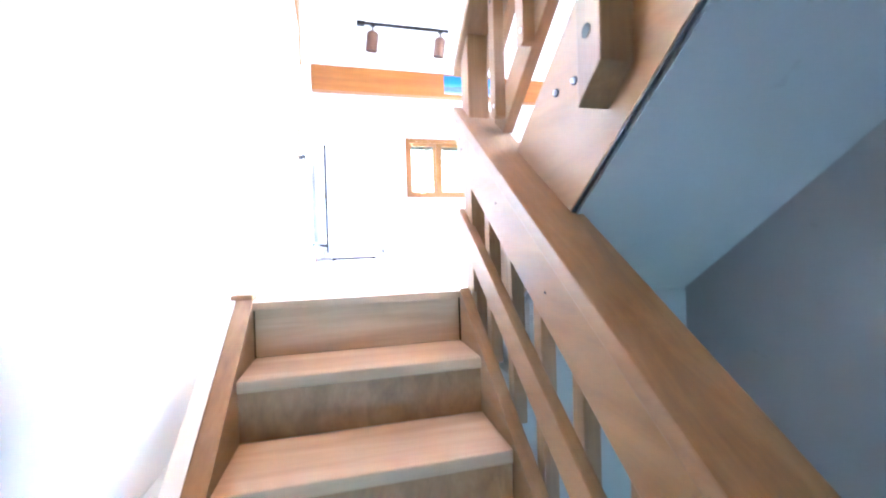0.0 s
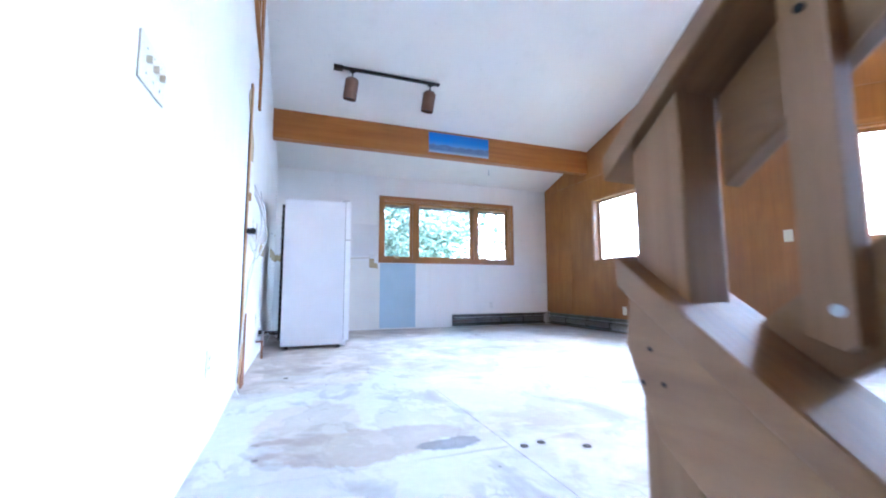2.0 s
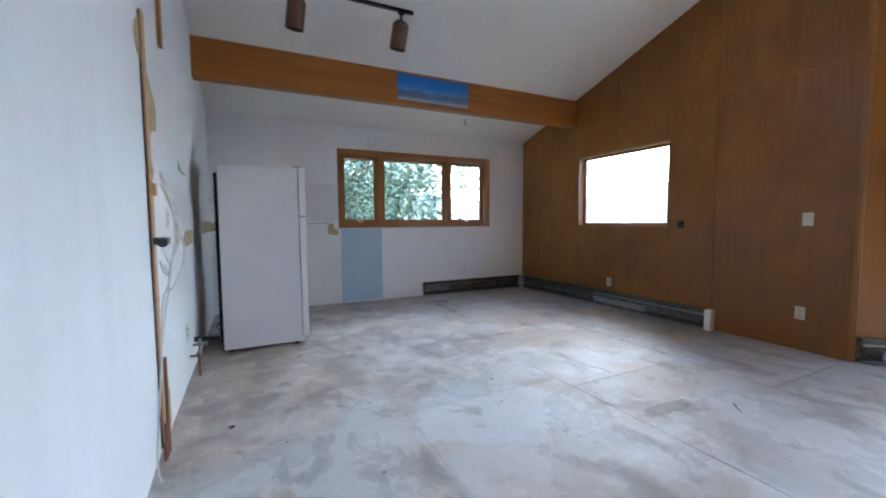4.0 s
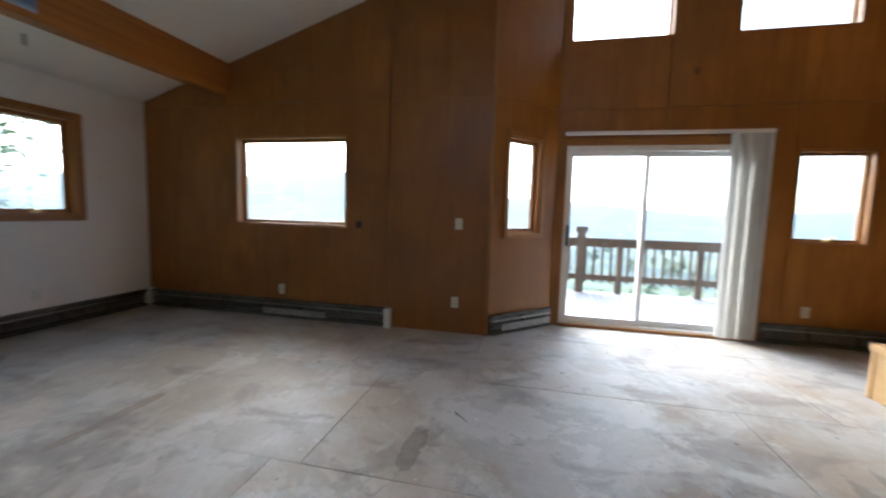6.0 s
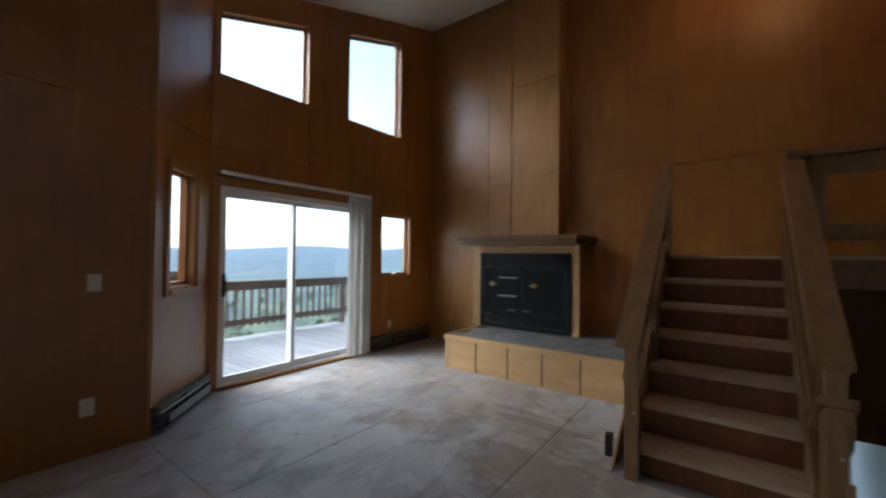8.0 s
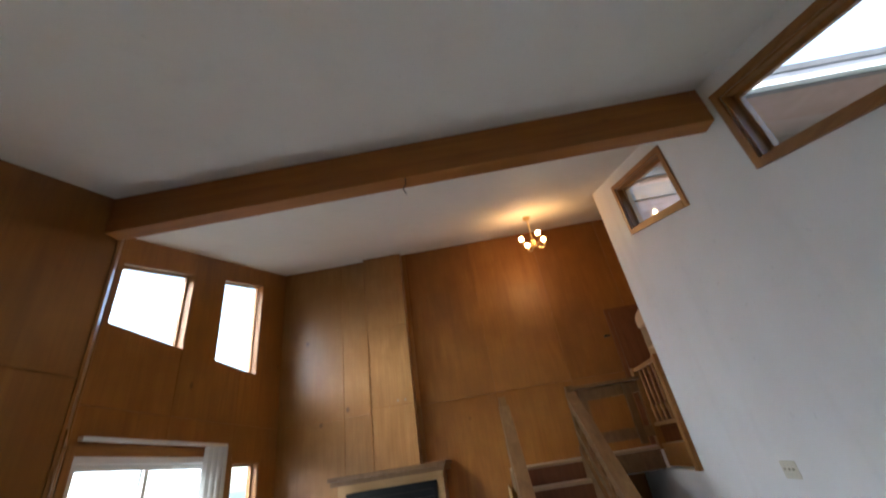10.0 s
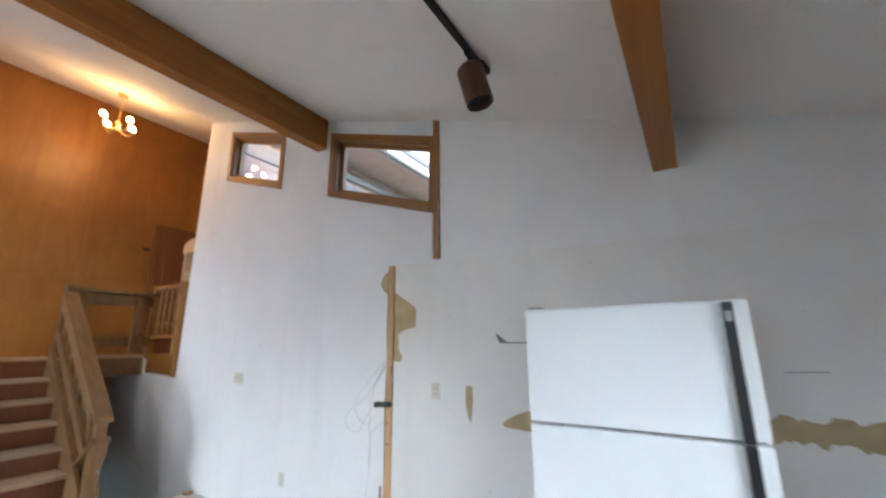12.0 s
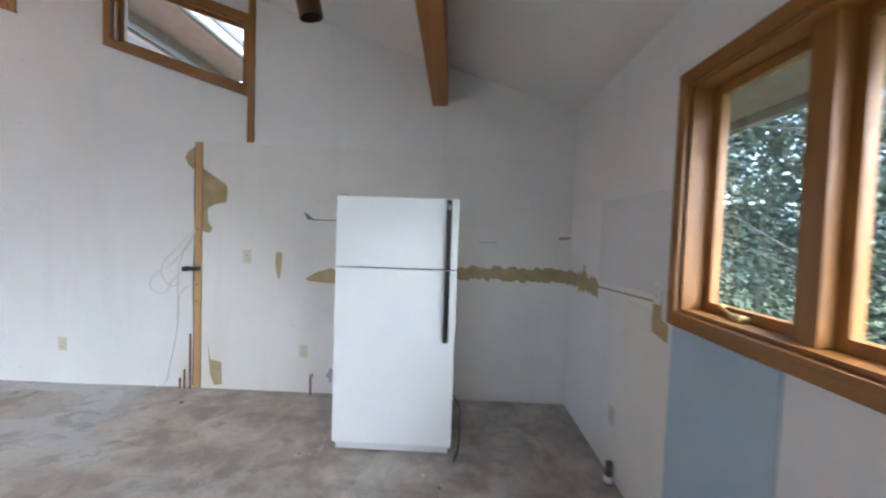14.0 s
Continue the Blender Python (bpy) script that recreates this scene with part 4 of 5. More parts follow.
upper_rail(0.945, 0, "brown timber railing on the stairwell side of the upper stairs")
upper_rail(1.85, 0.03, "brown timber railing on the fireplace side of the upper stairs")
for y, z in ((0.626, 0.553), (0.546, 0.551), (0.30, 0.80)):
    part("washer", cyl((0.969, y, z), (0.972, y, z), 0.0105, seg=14), BLACK_METAL, upf)
    part("bolt", cyl((0.963, y, z), (0.969, y, z), 0.0065, seg=6), STEEL, upf, "steel bolt")
part("side_panel", prism([(TOPY - 0.05, 0.002), (1.0, 0.1), (-0.45, 1.19), (SY + 0.02, 1.19), (SY + 0.02, 0.002)], "x", WELL - 0.001, WELL + 0.011), HEARTH_PLY, upf, "plywood panel closing the stair side")
# landing guard rail
g = thing("landing_railing", "dark timber guard rail along the landing edge", "railing", "stair railings", at=(0.45, yt, UP))
part("cap_rail", box(0.0, -0.52, 2.20, 0.90, -0.42, 2.245, 0.005), STAIR, g)
part("face_board", box(0.0, -0.50, 2.05, 0.90, -0.465, 2.199, 0.004), STAIR, g)
for x in (0.16, 0.74):
    part("slat", box(x, -0.464, UP + 0.05, x + 0.085, -0.43, 2.199, 0.004), STAIR_UP, g)
part("lower_rail", box(0.0, -0.50, UP + 0.12, 0.90, -0.465, UP + 0.25, 0.004), STAIR, g)

# balcony rail in the white wall
bal = thing("balcony_railing", "pine balcony railing with turned spindles", "railing", "stair railings", at=(0, 0, UP))
part("end_post", box(-0.03, 0.375, 1.151, 0.085, 0.457, 2.345, 0.006), TRIM, bal)
part("end_post", box(-0.05, -0.55, 1.36, 0.035, -0.46, 2.36, 0.006), TRIM, bal)
part("cap_rail", box(-0.045, -0.46, 2.30, 0.02, 0.37, 2.345, 0.006), TRIM_H, bal)
part("lower_rail", box(-0.03, -0.46, 1.62, 0.01, 0.37, 1.665, 0.004), TRIM_H, bal)
part("edge_board", box(-0.02, -0.46, 1.38, 0.012, 0.37, 1.42, 0.004), TRIM_H, bal)
for k in range(5):
    y = -0.34 + 0.15 * k
    b = bmesh.new()
    zs = [(1.665, 0.017), (1.78, 0.019), (1.80, 0.026), (1.84, 0.026), (1.86, 0.013), (2.0, 0.018), (2.2, 0.013), (2.22, 0.02), (2.30, 0.018)]
    for (za, ra), (zb, rb) in zip(zs, zs[1:]):
        cyl((-0.01, y, za), (-0.01, y, zb), ra, rb, 10, b)
    part("spindle", b, TRIM, bal)

# ---- refrigerator ----
fr = thing("refrigerator", "white top-freezer refrigerator with a long black handle", "refrigerator", at=(0.55, 5.72, 0))
FX0, FX1, FY0, FY1 = 0.20, 0.86, 5.335, 6.115
part("cabinet", box(FX0, FY0 + 0.006, 0.035, FX1 - 0.004, FY1 - 0.006, 1.665, 0.006), ENAMEL_SIDE, fr)
part("freezer_door", box(FX1, FY0, 1.225, FX1 + 0.058, FY1, 1.675, 0.012), ENAMEL, fr)
part("fridge_door", box(FX1, FY0, 0.075, FX1 + 0.058, FY1, 1.215, 0.012), ENAMEL, fr)
part("door_gasket", box(FX1 - 0.004, FY0 + 0.012, 0.085, FX1 + 0.002, FY1 - 0.012, 1.66), BLACK, fr)
hz = box(FX1 + 0.058, FY1 - 0.075, 0.76, FX1 + 0.088, FY1 - 0.043, 1.218, 0.006)
part("handle", hz, BLACK, fr, "black plastic door handle")
part("handle", box(FX1 + 0.058, FY1 - 0.075, 1.222, FX1 + 0.088, FY1 - 0.043, 1.665, 0.006), BLACK, fr, "black plastic freezer handle")
part("badge", box(FX1 + 0.088, FY1 - 0.069, 1.60, FX1 + 0.090, FY1 - 0.05, 1.635, 0.001), STEEL, fr)
part("hinge", box(FX1 - 0.04, FY0 + 0.012, 1.675, FX1 + 0.04, FY0 + 0.06, 1.686, 0.003), STEEL, fr)
part("hinge", box(FX1 + 0.005, FY0 + 0.01, 1.215, FX1 + 0.062, FY0 + 0.13, 1.225, 0.002), STEEL, fr)
part("kick_grille", box(FX1 - 0.02, FY0 + 0.02, 0.02, FX1 + 0.03, FY1 - 0.02, 0.07, 0.004), ENAMEL_SIDE, fr)
for y in (FY0 + 0.08, FY1 - 0.08):
    part("foot", cyl((FX1 - 0.05, y, 0.0), (FX1 - 0.05, y, 0.036), 0.02), BLACK, fr)
    part("foot", cyl((FX0 + 0.06, y, 0.0), (FX0 + 0.06, y, 0.036), 0.02), BLACK, fr)
part("condenser_panel", box(FX0 - 0.03, FY0 + 0.05, 0.10, FX0, FY1 - 0.05, 1.60, 0.004), BLACK_METAL, fr, "black condenser at the back")
b = bmesh.new()
for k in range(22):
    cyl((FX0 - 0.036, FY0 + 0.08, 0.2 + 0.06 * k), (FX0 - 0.036, FY1 - 0.08, 0.2 + 0.06 * k), 0.004, seg=6, bm=b)
part("condenser_coil", b, BLACK_METAL, fr)
tube("power_cord", [(FX0 - 0.02, FY1 - 0.1, 0.2), (0.1, FY1 + 0.03, 0.05), (0.45, FY1 + 0.06, 0.008), (0.80, FY1 + 0.05, 0.008), (0.95, FY1 + 0.02, 0.008)], 0.005, BLACK, fr)

# ---- stud, cables and pipes on the west wall ----
st = thing("exposed_stud", "bare pine stud where a partition was cut away", "stud", at=(0, 3.84, 0))
stb = part("stud_board", box(0.001, 3.805, 0.002, 0.014, 3.868, 2.18, 0.003), STUD, st)
part("torn_edge", prism([(3.79, 0.02), (3.805, 0.02), (3.805, 2.17), (3.797, 2.17), (3.792, 1.7), (3.799, 1.4), (3.788, 1.0), (3.796, 0.5)], "x", 0.0005, 0.006), GROUT, st)
for z in (1.34, 0.93, 0.78, 1.42):
    part("nail_hole", cyl((0.0135, 3.83, z), (0.0152, 3.83, z), 0.008, seg=8), GROUT, st)
jb = thing("junction_clip", "black cable clip on the bare stud", "clip", at=(0.04, 3.84, 1.07))
b = box(0.0145, 3.79, 1.055, 0.075, 3.865, 1.09, 0.004)
cyl((0.06, 3.78, 1.072), (0.06, 3.74, 1.066), 0.022, bm=b)
part("clip_body", b, BLACK, jb)
part("wire_box", box(0.0145, 3.822, 1.30, 0.031, 3.86, 1.36, 0.003), STUD, tagged(st))
cb = thing("loose_cable_tangle", "tangle of loose white cables hanging from the stud", "cable", at=(0.03, 3.75, 1.0))
CAB = [
    [(0.05, 3.84, 1.42), (0.12, 3.72, 1.25), (0.15, 3.62, 1.10), (0.12, 3.60, 1.00), (0.08, 3.68, 0.92), (0.05, 3.72, 0.98)],
    [(0.05, 3.84, 1.40), (0.14, 3.70, 1.12), (0.17, 3.55, 1.00), (0.14, 3.52, 0.90), (0.10, 3.60, 0.86), (0.10, 3.66, 0.95), (0.06, 3.72, 1.04)],
    [(0.05, 3.83, 1.36), (0.11, 3.76, 1.18), (0.09, 3.71, 0.90), (0.06, 3.70, 0.70), (0.04, 3.66, 0.45), (0.03, 3.60, 0.20), (0.03, 3.55, 0.03), (0.05, 3.50, 0.008)],
    [(0.05, 3.83, 0.95), (0.08, 3.74, 0.88), (0.06, 3.70, 0.80), (0.05, 3.68, 0.62)],
]
for pts in CAB:
    tube("cable", pts, 0.0045, CABLE, cb)
for y, z1 in ((3.74, 0.17), (3.79, 0.49), (3.70, 0.09)):
    tagged(part("pipe_stub", cyl((0.035, y, 0.0), (0.035, y, z1), 0.008, seg=12), PIPE), "thin copper pipe stub rising from the floor", "pipe", "pipe stubs")
p = thing("water_pipe", "capped copper water pipe with a small valve", "pipe", at=(0.04, 4.9, 0))
part("riser_pipe", cyl((0.06, 4.88, 0.0), (0.06, 4.88, 0.17), 0.009), PIPE, p)
part("cap", cyl((0.06, 4.88, 0.17), (0.06, 4.88, 0.19), 0.014), STEEL, p)
part("elbow", cyl((0.0, 4.88, 0.16), (0.06, 4.88, 0.16), 0.008), PIPE, p)
p = thing("shutoff_valve", "small metal water shut-off valve on the wall", "valve", at=(0.04, 5.06, 0.2))
b = cyl((0.0, 5.05, 0.20), (0.09, 5.05, 0.20), 0.01)
cyl((0.05, 5.05, 0.12), (0.05, 5.05, 0.24), 0.012, bm=b)
part("valve_body", b, STEEL, p)
part("drain_pipe", cyl((0.0, 5.14, 0.22), (0.19, 5.14, 0.205), 0.021), BLACK, p, "black plastic drain pipe")
part("valve_handle", cyl((0.09, 5.05, 0.20), (0.102, 5.05, 0.20), 0.022, seg=10), STEEL, p)


def torn(name, P, outline, material, label, d=0.0048):
    """Paper torn from the board, a hair proud of the wall."""
    bm = bmesh.new()
    lo = [bm.verts.new(P(a, z, -0.0001)) for a, z in outline]
    hi = [bm.verts.new(P(a, z, -d)) for a, z in outline]
    bm.faces.new(hi)
    for i in range(len(lo)):
        j = (i + 1) % len(lo)
        bm.faces.new((lo[i], lo[j], hi[j], hi[i]))
    return tagged(part(name, bm, material), label, "wall patch", "wall patches")


def ragged(a0, a1, z0, z1, seed, n=14, amp=0.03):
    rnd = random.Random(seed)
    top = [(a0 + (a1 - a0) * i / n, z1 + rnd.uniform(-amp, amp * 0.4)) for i in range(n + 1)]
    bot = [(a0 + (a1 - a0) * i / n, z0 + rnd.uniform(-amp * 0.3, amp)) for i in range(n, -1, -1)]
    return top + bot


TL = "tan torn drywall paper on the white wall"
torn("torn_paper", west, [(3.80, 2.14), (3.74, 2.10), (3.71, 2.04), (3.74, 1.98), (3.80, 1.93)], TAN, TL)
torn("torn_paper", west, [(3.87, 1.95), (3.95, 1.90), (4.07, 1.82), (4.09, 1.78), (4.08, 1.66), (3.97, 1.64), (3.91, 1.60), (3.92, 1.48), (3.96, 1.43), (3.93, 1.39), (3.87, 1.40)], TAN, TL)
torn("torn_paper", west, [(4.53, 1.24), (4.58, 1.24), (4.58, 1.12), (4.565, 1.0), (4.545, 1.03), (4.525, 1.12)], TAN, TL)
torn("torn_paper", west, [(4.80, 1.02), (4.90, 1.08), (5.02, 1.12), (5.06, 1.10), (5.32, 1.11), (5.32, 1.0), (5.0, 0.985), (4.82, 0.995)], TAN, TL)
torn("torn_paper", west, [(3.93, 0.40), (3.95, 0.26), (4.05, 0.24), (4.06, 0.04), (3.99, 0.03), (3.95, 0.14)], TAN, TL)
torn("torn_paper", west, ragged(6.12, 7.095, 1.055, 1.185, 4, 46, 0.028), TAN, "long strip of tan torn paper on the wall")
torn("torn_paper", north, ragged(0.003, 0.66, 1.04, 1.19, 7, 34, 0.045), TAN, "long strip of tan torn paper by the corner")
torn("torn_paper", west, [(6.98, 1.43), (7.08, 1.44), (7.09, 1.46), (7.0, 1.46)], TAN, TL)
torn("torn_paper", north, [(0.35, 1.16), (0.375, 1.16), (0.375, 1.25), (0.35, 1.25)], TAN, TL)
torn("torn_paper", north, [(1.42, 1.0), (1.56, 0.98), (1.56, 1.06), (1.50, 1.08), (1.50, 1.22), (1.42, 1.22)], TAN, "torn paper at the window corner")
torn("cut_line", north, [(0.66, 1.118), (1.42, 1.148), (1.42, 1.158), (0.66, 1.130)], TAN, "thin cut line in the drywall")
torn("paint_patch", north, [(1.60, 0.02), (2.20, 0.02), (2.20, 1.07), (1.60, 1.07)], BLUE, "pale blue painted strip below the window")
torn("paint_patch", north, [(1.10, 0.02), (1.597, 0.02), (1.597, 0.972), (1.415, 0.992), (1.415, 1.10), (1.10, 1.11)], CREAM, "cream painted strip beside the blue one")
torn("paint_patch", north, [(0.66, 1.16), (1.55, 1.19), (1.55, 1.70), (0.66, 1.715)], GREY_PATCH, "greyish unpainted patch beside the long window", 0.0018)
torn("cut_line", west, [(4.80, 1.535), (4.86, 1.530), (5.06, 1.532), (5.06, 1.540), (4.86, 1.54), (4.78, 1.60), (4.775, 1.595)], STAIN_GREY, "dark cut line in the drywall")
torn("cut_line", west, [(6.30, 1.385), (6.46, 1.39), (6.46, 1.394), (6.30, 1.389)], STAIN_GREY, "thin scratch in the white wall")


def plate(P, a, z, label, kind, gang=1, material=None):
    """An outlet or switch plate on a wall."""
    w, h = 0.038 + 0.023 * (gang - 1), 0.058
    mt = material or IVORY
    c = P(a, z, 0)
    ob = thing("outlet" if kind == "outlet" else "light_switch", label, "outlet" if kind == "outlet" else "switch", "wall plates", at=c)

    def sl(nm, a0, a1, z0, z1, d0, d1, m):
        return part(nm, sheet(bmesh.new(), P, [a0, a1], [z0, z1], lambda q, r: False, d0, d1), m, ob)
    pb = sheet(bmesh.new(), P, [a - w, a + w], [z - h, z + h], lambda q, r: False, -0.006, -0.0004)
    bmesh.ops.bevel(pb, geom=pb.edges[:], offset=0.002, segments=1, affect="EDGES")
    part("cover_plate", pb, mt, ob)
    if kind == "outlet":
        for dz in (-0.02, 0.02):
            sl("socket", a - 0.016, a + 0.016, z + dz - 0.013, z + dz + 0.013, -0.0085, -0.0058, mt)
            for da in (-0.006, 0.006):
                sl("slot", a + da - 0.0015, a + da + 0.0015, z + dz - 0.005, z + dz + 0.006, -0.0092, -0.0084, GROUT)
    else:
        for g_ in range(gang):
            ac = a + (g_ - (gang - 1) / 2) * 0.046
            sl("toggle", ac - 0.005, ac + 0.005, z - 0.004, z + 0.012, -0.019, -0.0058, mt)
            for dz in (-0.03, 0.03):
                sl("screw", ac - 0.0025, ac + 0.0025, z + dz - 0.0025, z + dz + 0.0025, -0.0072, -0.0058, STEEL)
    return ob


plate(west, 1.805, 1.19, "ivory triple light switch on the white wall", "switch", 3)
plate(west, 2.63, 0.352, "ivory outlet low on the white wall", "outlet")
plate(west, 4.27, 1.19, "ivory outlet on the torn kitchen wall", "outlet")
plate(west, 4.79, 0.37, "ivory outlet low on the kitchen wall", "outlet")
plate(north, 0.99, 0.37, "ivory outlet low on the kitchen wall", "outlet")
plate(north, 1.46, 1.20, "white outlet beside the long window", "outlet", 1, WHITE_PLASTIC)
plate(north, 3.61, 0.36, "white outlet above the baseboard heater", "outlet", 1, WHITE_PLASTIC)
plate(east, 3.11, 1.16, "ivory light switch on the plywood wall", "switch")
plate(east, 3.13, 0.33, "ivory outlet low on the plywood wall", "outlet")
plate(east, 5.20, 0.33, "ivory outlet above the baseboard heater", "outlet")
plate(bay, -0.42, 0.35, "ivory outlet above the bay heater", "outlet")
b = box(EX - 0.03, 4.20, 1.075, EX - 0.0005, 4.255, 1.155, 0.006)
cyl((EX - 0.045, 4.228, 1.12), (EX - 0.03, 4.228, 1.12), 0.014, bm=b)
tagged(part("wall_box", b, BLACK), "small black junction box beside the picture window", "box")
tagged(part("floor_box", box(2.005, 0.90, 0.0, 2.05, 0.96, 0.15, 0.006), BLACK), "small black box on the floor by the stairs", "box")
t_ = thing("vent_pipe_stub", "grey pipe stub rising by the kitchen wall", "pipe", at=(1.09, 7.05, 0))
part("stub", cyl((1.09, 7.06, 0.0), (1.09, 7.06, 0.13), 0.022), HEATER, t_)
part("white_cap", ball((1.09, 7.06, 0.03), 0.03), WHITE_PLASTIC, t_)


# ---- baseboard heaters ----
def heater(P, a0, a1, label, ends=(), bare=()):
    """A hydronic baseboard heater: back plate, hood, damper, fins on a pipe, front cover."""
    h = thing("baseboard_heater", label, "heater", "baseboard heaters", at=P((a0 + a1) / 2, 0, 0))

    def bar(nm, b0, b1, z0, z1, d0, d1, m, lab=""):
        return part(nm, sheet(bmesh.new(), P, [b0, b1], [z0, z1], lambda q, r: False, d0, d1), m, h, lab)
    bar("back_plate", a0, a1, 0.02, 0.205, -0.006, -0.0005, HEATER)
    bar("hood", a0, a1, 0.185, 0.21, -0.062, -0.0065, HEATER)
    bar("damper", a0 + 0.01, a1 - 0.01, 0.150, 0.166, -0.066, -0.058, FIN)
    bar("front_lip", a0, a1, 0.015, 0.035, -0.07, -0.0065, HEATER)
    n = int((a1 - a0) / 0.012)
    bm = bmesh.new()
    for i in range(n):
        a = a0 + 0.03 + i * 0.012
        if a < a1 - 0.03:
            sheet(bm, P, [a, a + 0.0016], [0.062, 0.128], lambda q, r: False, -0.056, -0.008)
    part("fin_stack", bm, FIN, h)
    bar("pipe", a0 + 0.005, a1 - 0.005, 0.088, 0.106, -0.042, -0.024, PIPE)
    for b0, b1 in bare:
        bar("front_cover", b0, b1, 0.045, 0.115, -0.074, -0.07, FIN, "dented aluminium cover strip")
    k = int((a1 - a0) / 0.6)
    for i in range(1, k + 1):
        a = a0 + i * (a1 - a0) / (k + 1)
        bar("bracket", a - 0.008, a + 0.008, 0.03, 0.185, -0.06, -0.0065, HEATER)
    for b0, b1 in ends:
        bar("end_cap", b0, b1, 0.0, 0.215, -0.078, -0.0005, WHITE_PLASTIC, "white end cap")
    return h


heater(north, 2.86, 4.70, "dark open baseboard heater under the long window")
heater(east, 3.90, 7.02, "dark open baseboard heater along the plywood wall", ((3.835, 3.90),), ((4.6, 5.4),))
heater(angled, 0.03, 0.90, "open baseboard heater in the angled corner", (), ((0.16, 0.88),))
heater(bay, -1.30, -0.02, "dark baseboard heater beside the patio door")
part("corner_piece", box(EX - 0.075, NY - 0.075, 0.0, EX - 0.0005, NY - 0.0005, 0.225, 0.004), WHITE_PLASTIC)
tagged(bpy.data.objects["corner_piece"], "white corner cover joining two baseboard heaters", "heater cover")

# ---- fireplace ----
fp = thing("fireplace", "plywood fireplace surround with black glass doors and mantel", "fireplace", at=(3.5, -1.1, 0.4))
FY = -0.955
b = bmesh.new()
sheet(b, lambda a, z, d: (a, FY + d, z), [2.83, 2.93, 4.21, 4.33], [0.40, 1.42, 1.52], lambda a, r: 2.93 < a < 4.21 and r == 0, -0.02, 0.0)
part("surround", b, HEARTH_PLY, fp, "plywood facing")
part("side_panel", box(2.83, SY + 0.001, 0.40, 2.85, FY - 0.021, 1.52), PLY_WALL, fp)
part("side_panel", box(4.31, SY + 0.001, 0.40, 4.33, FY - 0.021, 1.52), HEARTH_PLY, fp)
part("top_panel", box(2.85, SY + 0.001, 1.50, 4.31, FY - 0.021, 1.52), PLY_WALL, fp)
part("mantel_shelf", box(2.735, SY + 0.001, 1.58, 4.33, -0.545, 1.632, 0.006), STAIR, fp)
part("mantel_rail", box(2.76, SY + 0.001, 1.521, 4.30, -0.58, 1.579, 0.005), STAIR, fp)
part("firebox_frame", sheet(bmesh.new(), lambda a, z, d: (a, FY + d, z), [2.935, 2.985, 4.155, 4.205], [0.412, 0.46, 1.33, 1.415], lambda a, r: 2.985 < a < 4.155 and r == 1, 0.0, 0.03), BLACK_METAL, fp)
part("firebox_back", box(2.935, FY - 0.3, 0.412, 4.205, FY - 0.29, 1.415), GROUT, fp)
for a0, a1 in ((2.99, 3.565), (3.575, 4.15)):
    b = sheet(bmesh.new(), lambda a, z, d: (a, FY + d, z), [a0, a0 + 0.03, a1 - 0.03, a1], [0.60, 0.63, 1.20, 1.23], lambda a, r: a0 + 0.03 < a < a1 - 0.03 and r == 1, 0.006, 0.026)
    fd = part("glass_door", b, BLACK_METAL, fp)
    part("pane", box(a0 + 0.028, FY + 0.012, 0.628, a1 - 0.028, FY + 0.017, 1.202), FIRE_GLASS, fd)
part("upper_louvre", box(2.99, FY + 0.004, 1.24, 4.15, FY + 0.02, 1.32, 0.003), BLACK_METAL, fp)
for k in range(5):
    part("lower_louvre", box(3.0, FY + 0.002, 0.47 + 0.024 * k, 4.14, FY + 0.022, 0.486 + 0.024 * k, 0.002), BLACK_METAL, fp)
for x in (4.0, 3.40):
    b = ball((x, FY + 0.045, 1.0), 0.02, 12)
    for a in range(4):
        an = radians(90 * a)
        ball((x + 0.042 * math.cos(an), FY + 0.04, 1.0 + 0.022 * math.sin(an)), 0.017, 10, b, (1.2, 0.4, 0.75))
    cyl((x, FY + 0.02, 1.0), (x, FY + 0.045, 1.0), 0.007, bm=b)
    part("door_knob", b, BRASS, fp, "brass leaf-shaped knob")
for z in (1.09, 0.845):
    part("chrome_bar", box(3.64, FY + 0.027, z - 0.008, 3.92, FY + 0.034, z + 0.008, 0.002), STEEL, fp, "thin steel trim bar")
for x in (3.72, 3.50):
    part("handle_bar", box(x - 0.06, FY + 0.027, 0.655, x + 0.06, FY + 0.033, 0.665, 0.002), STEEL, fp)

ht = thing("hearth", "raised plywood hearth with a slate tile top", "hearth", at=(3.2, -0.5, 0))
part("hearth_core", box(2.02, SY + 0.002, 0.002, 4.17, -0.125, 0.355), GROUT, ht)
xs = [4.19, 3.76, 3.35, 2.95, 2.55, 2.13, 2.0]
for a1, a0 in zip(xs, xs[1:]):
    part("front_panel", box(a0 + 0.008, -0.124, 0.004, a1 - 0.008, -0.106, 0.352, 0.003), HEARTH_PLY, ht)
part("side_panel", box(4.171, SY + 0.1, 0.004, 4.189, -0.126, 0.352, 0.003), HEARTH_PLY, ht)
part("corner_post", box(4.165, -0.13, 0.003, 4.20, -0.098, 0.354, 0.003), HEARTH_PLY, ht)
part("edge_board", box(2.0, -0.135, 0.356, 4.215, -0.095, 0.408, 0.004), HEARTH_PLY, ht)
part("edge_board", box(4.175, SY + 0.1, 0.356, 4.215, -0.136, 0.408, 0.004), HEARTH_PLY, ht)
rs = random.Random(3)
y = -0.14
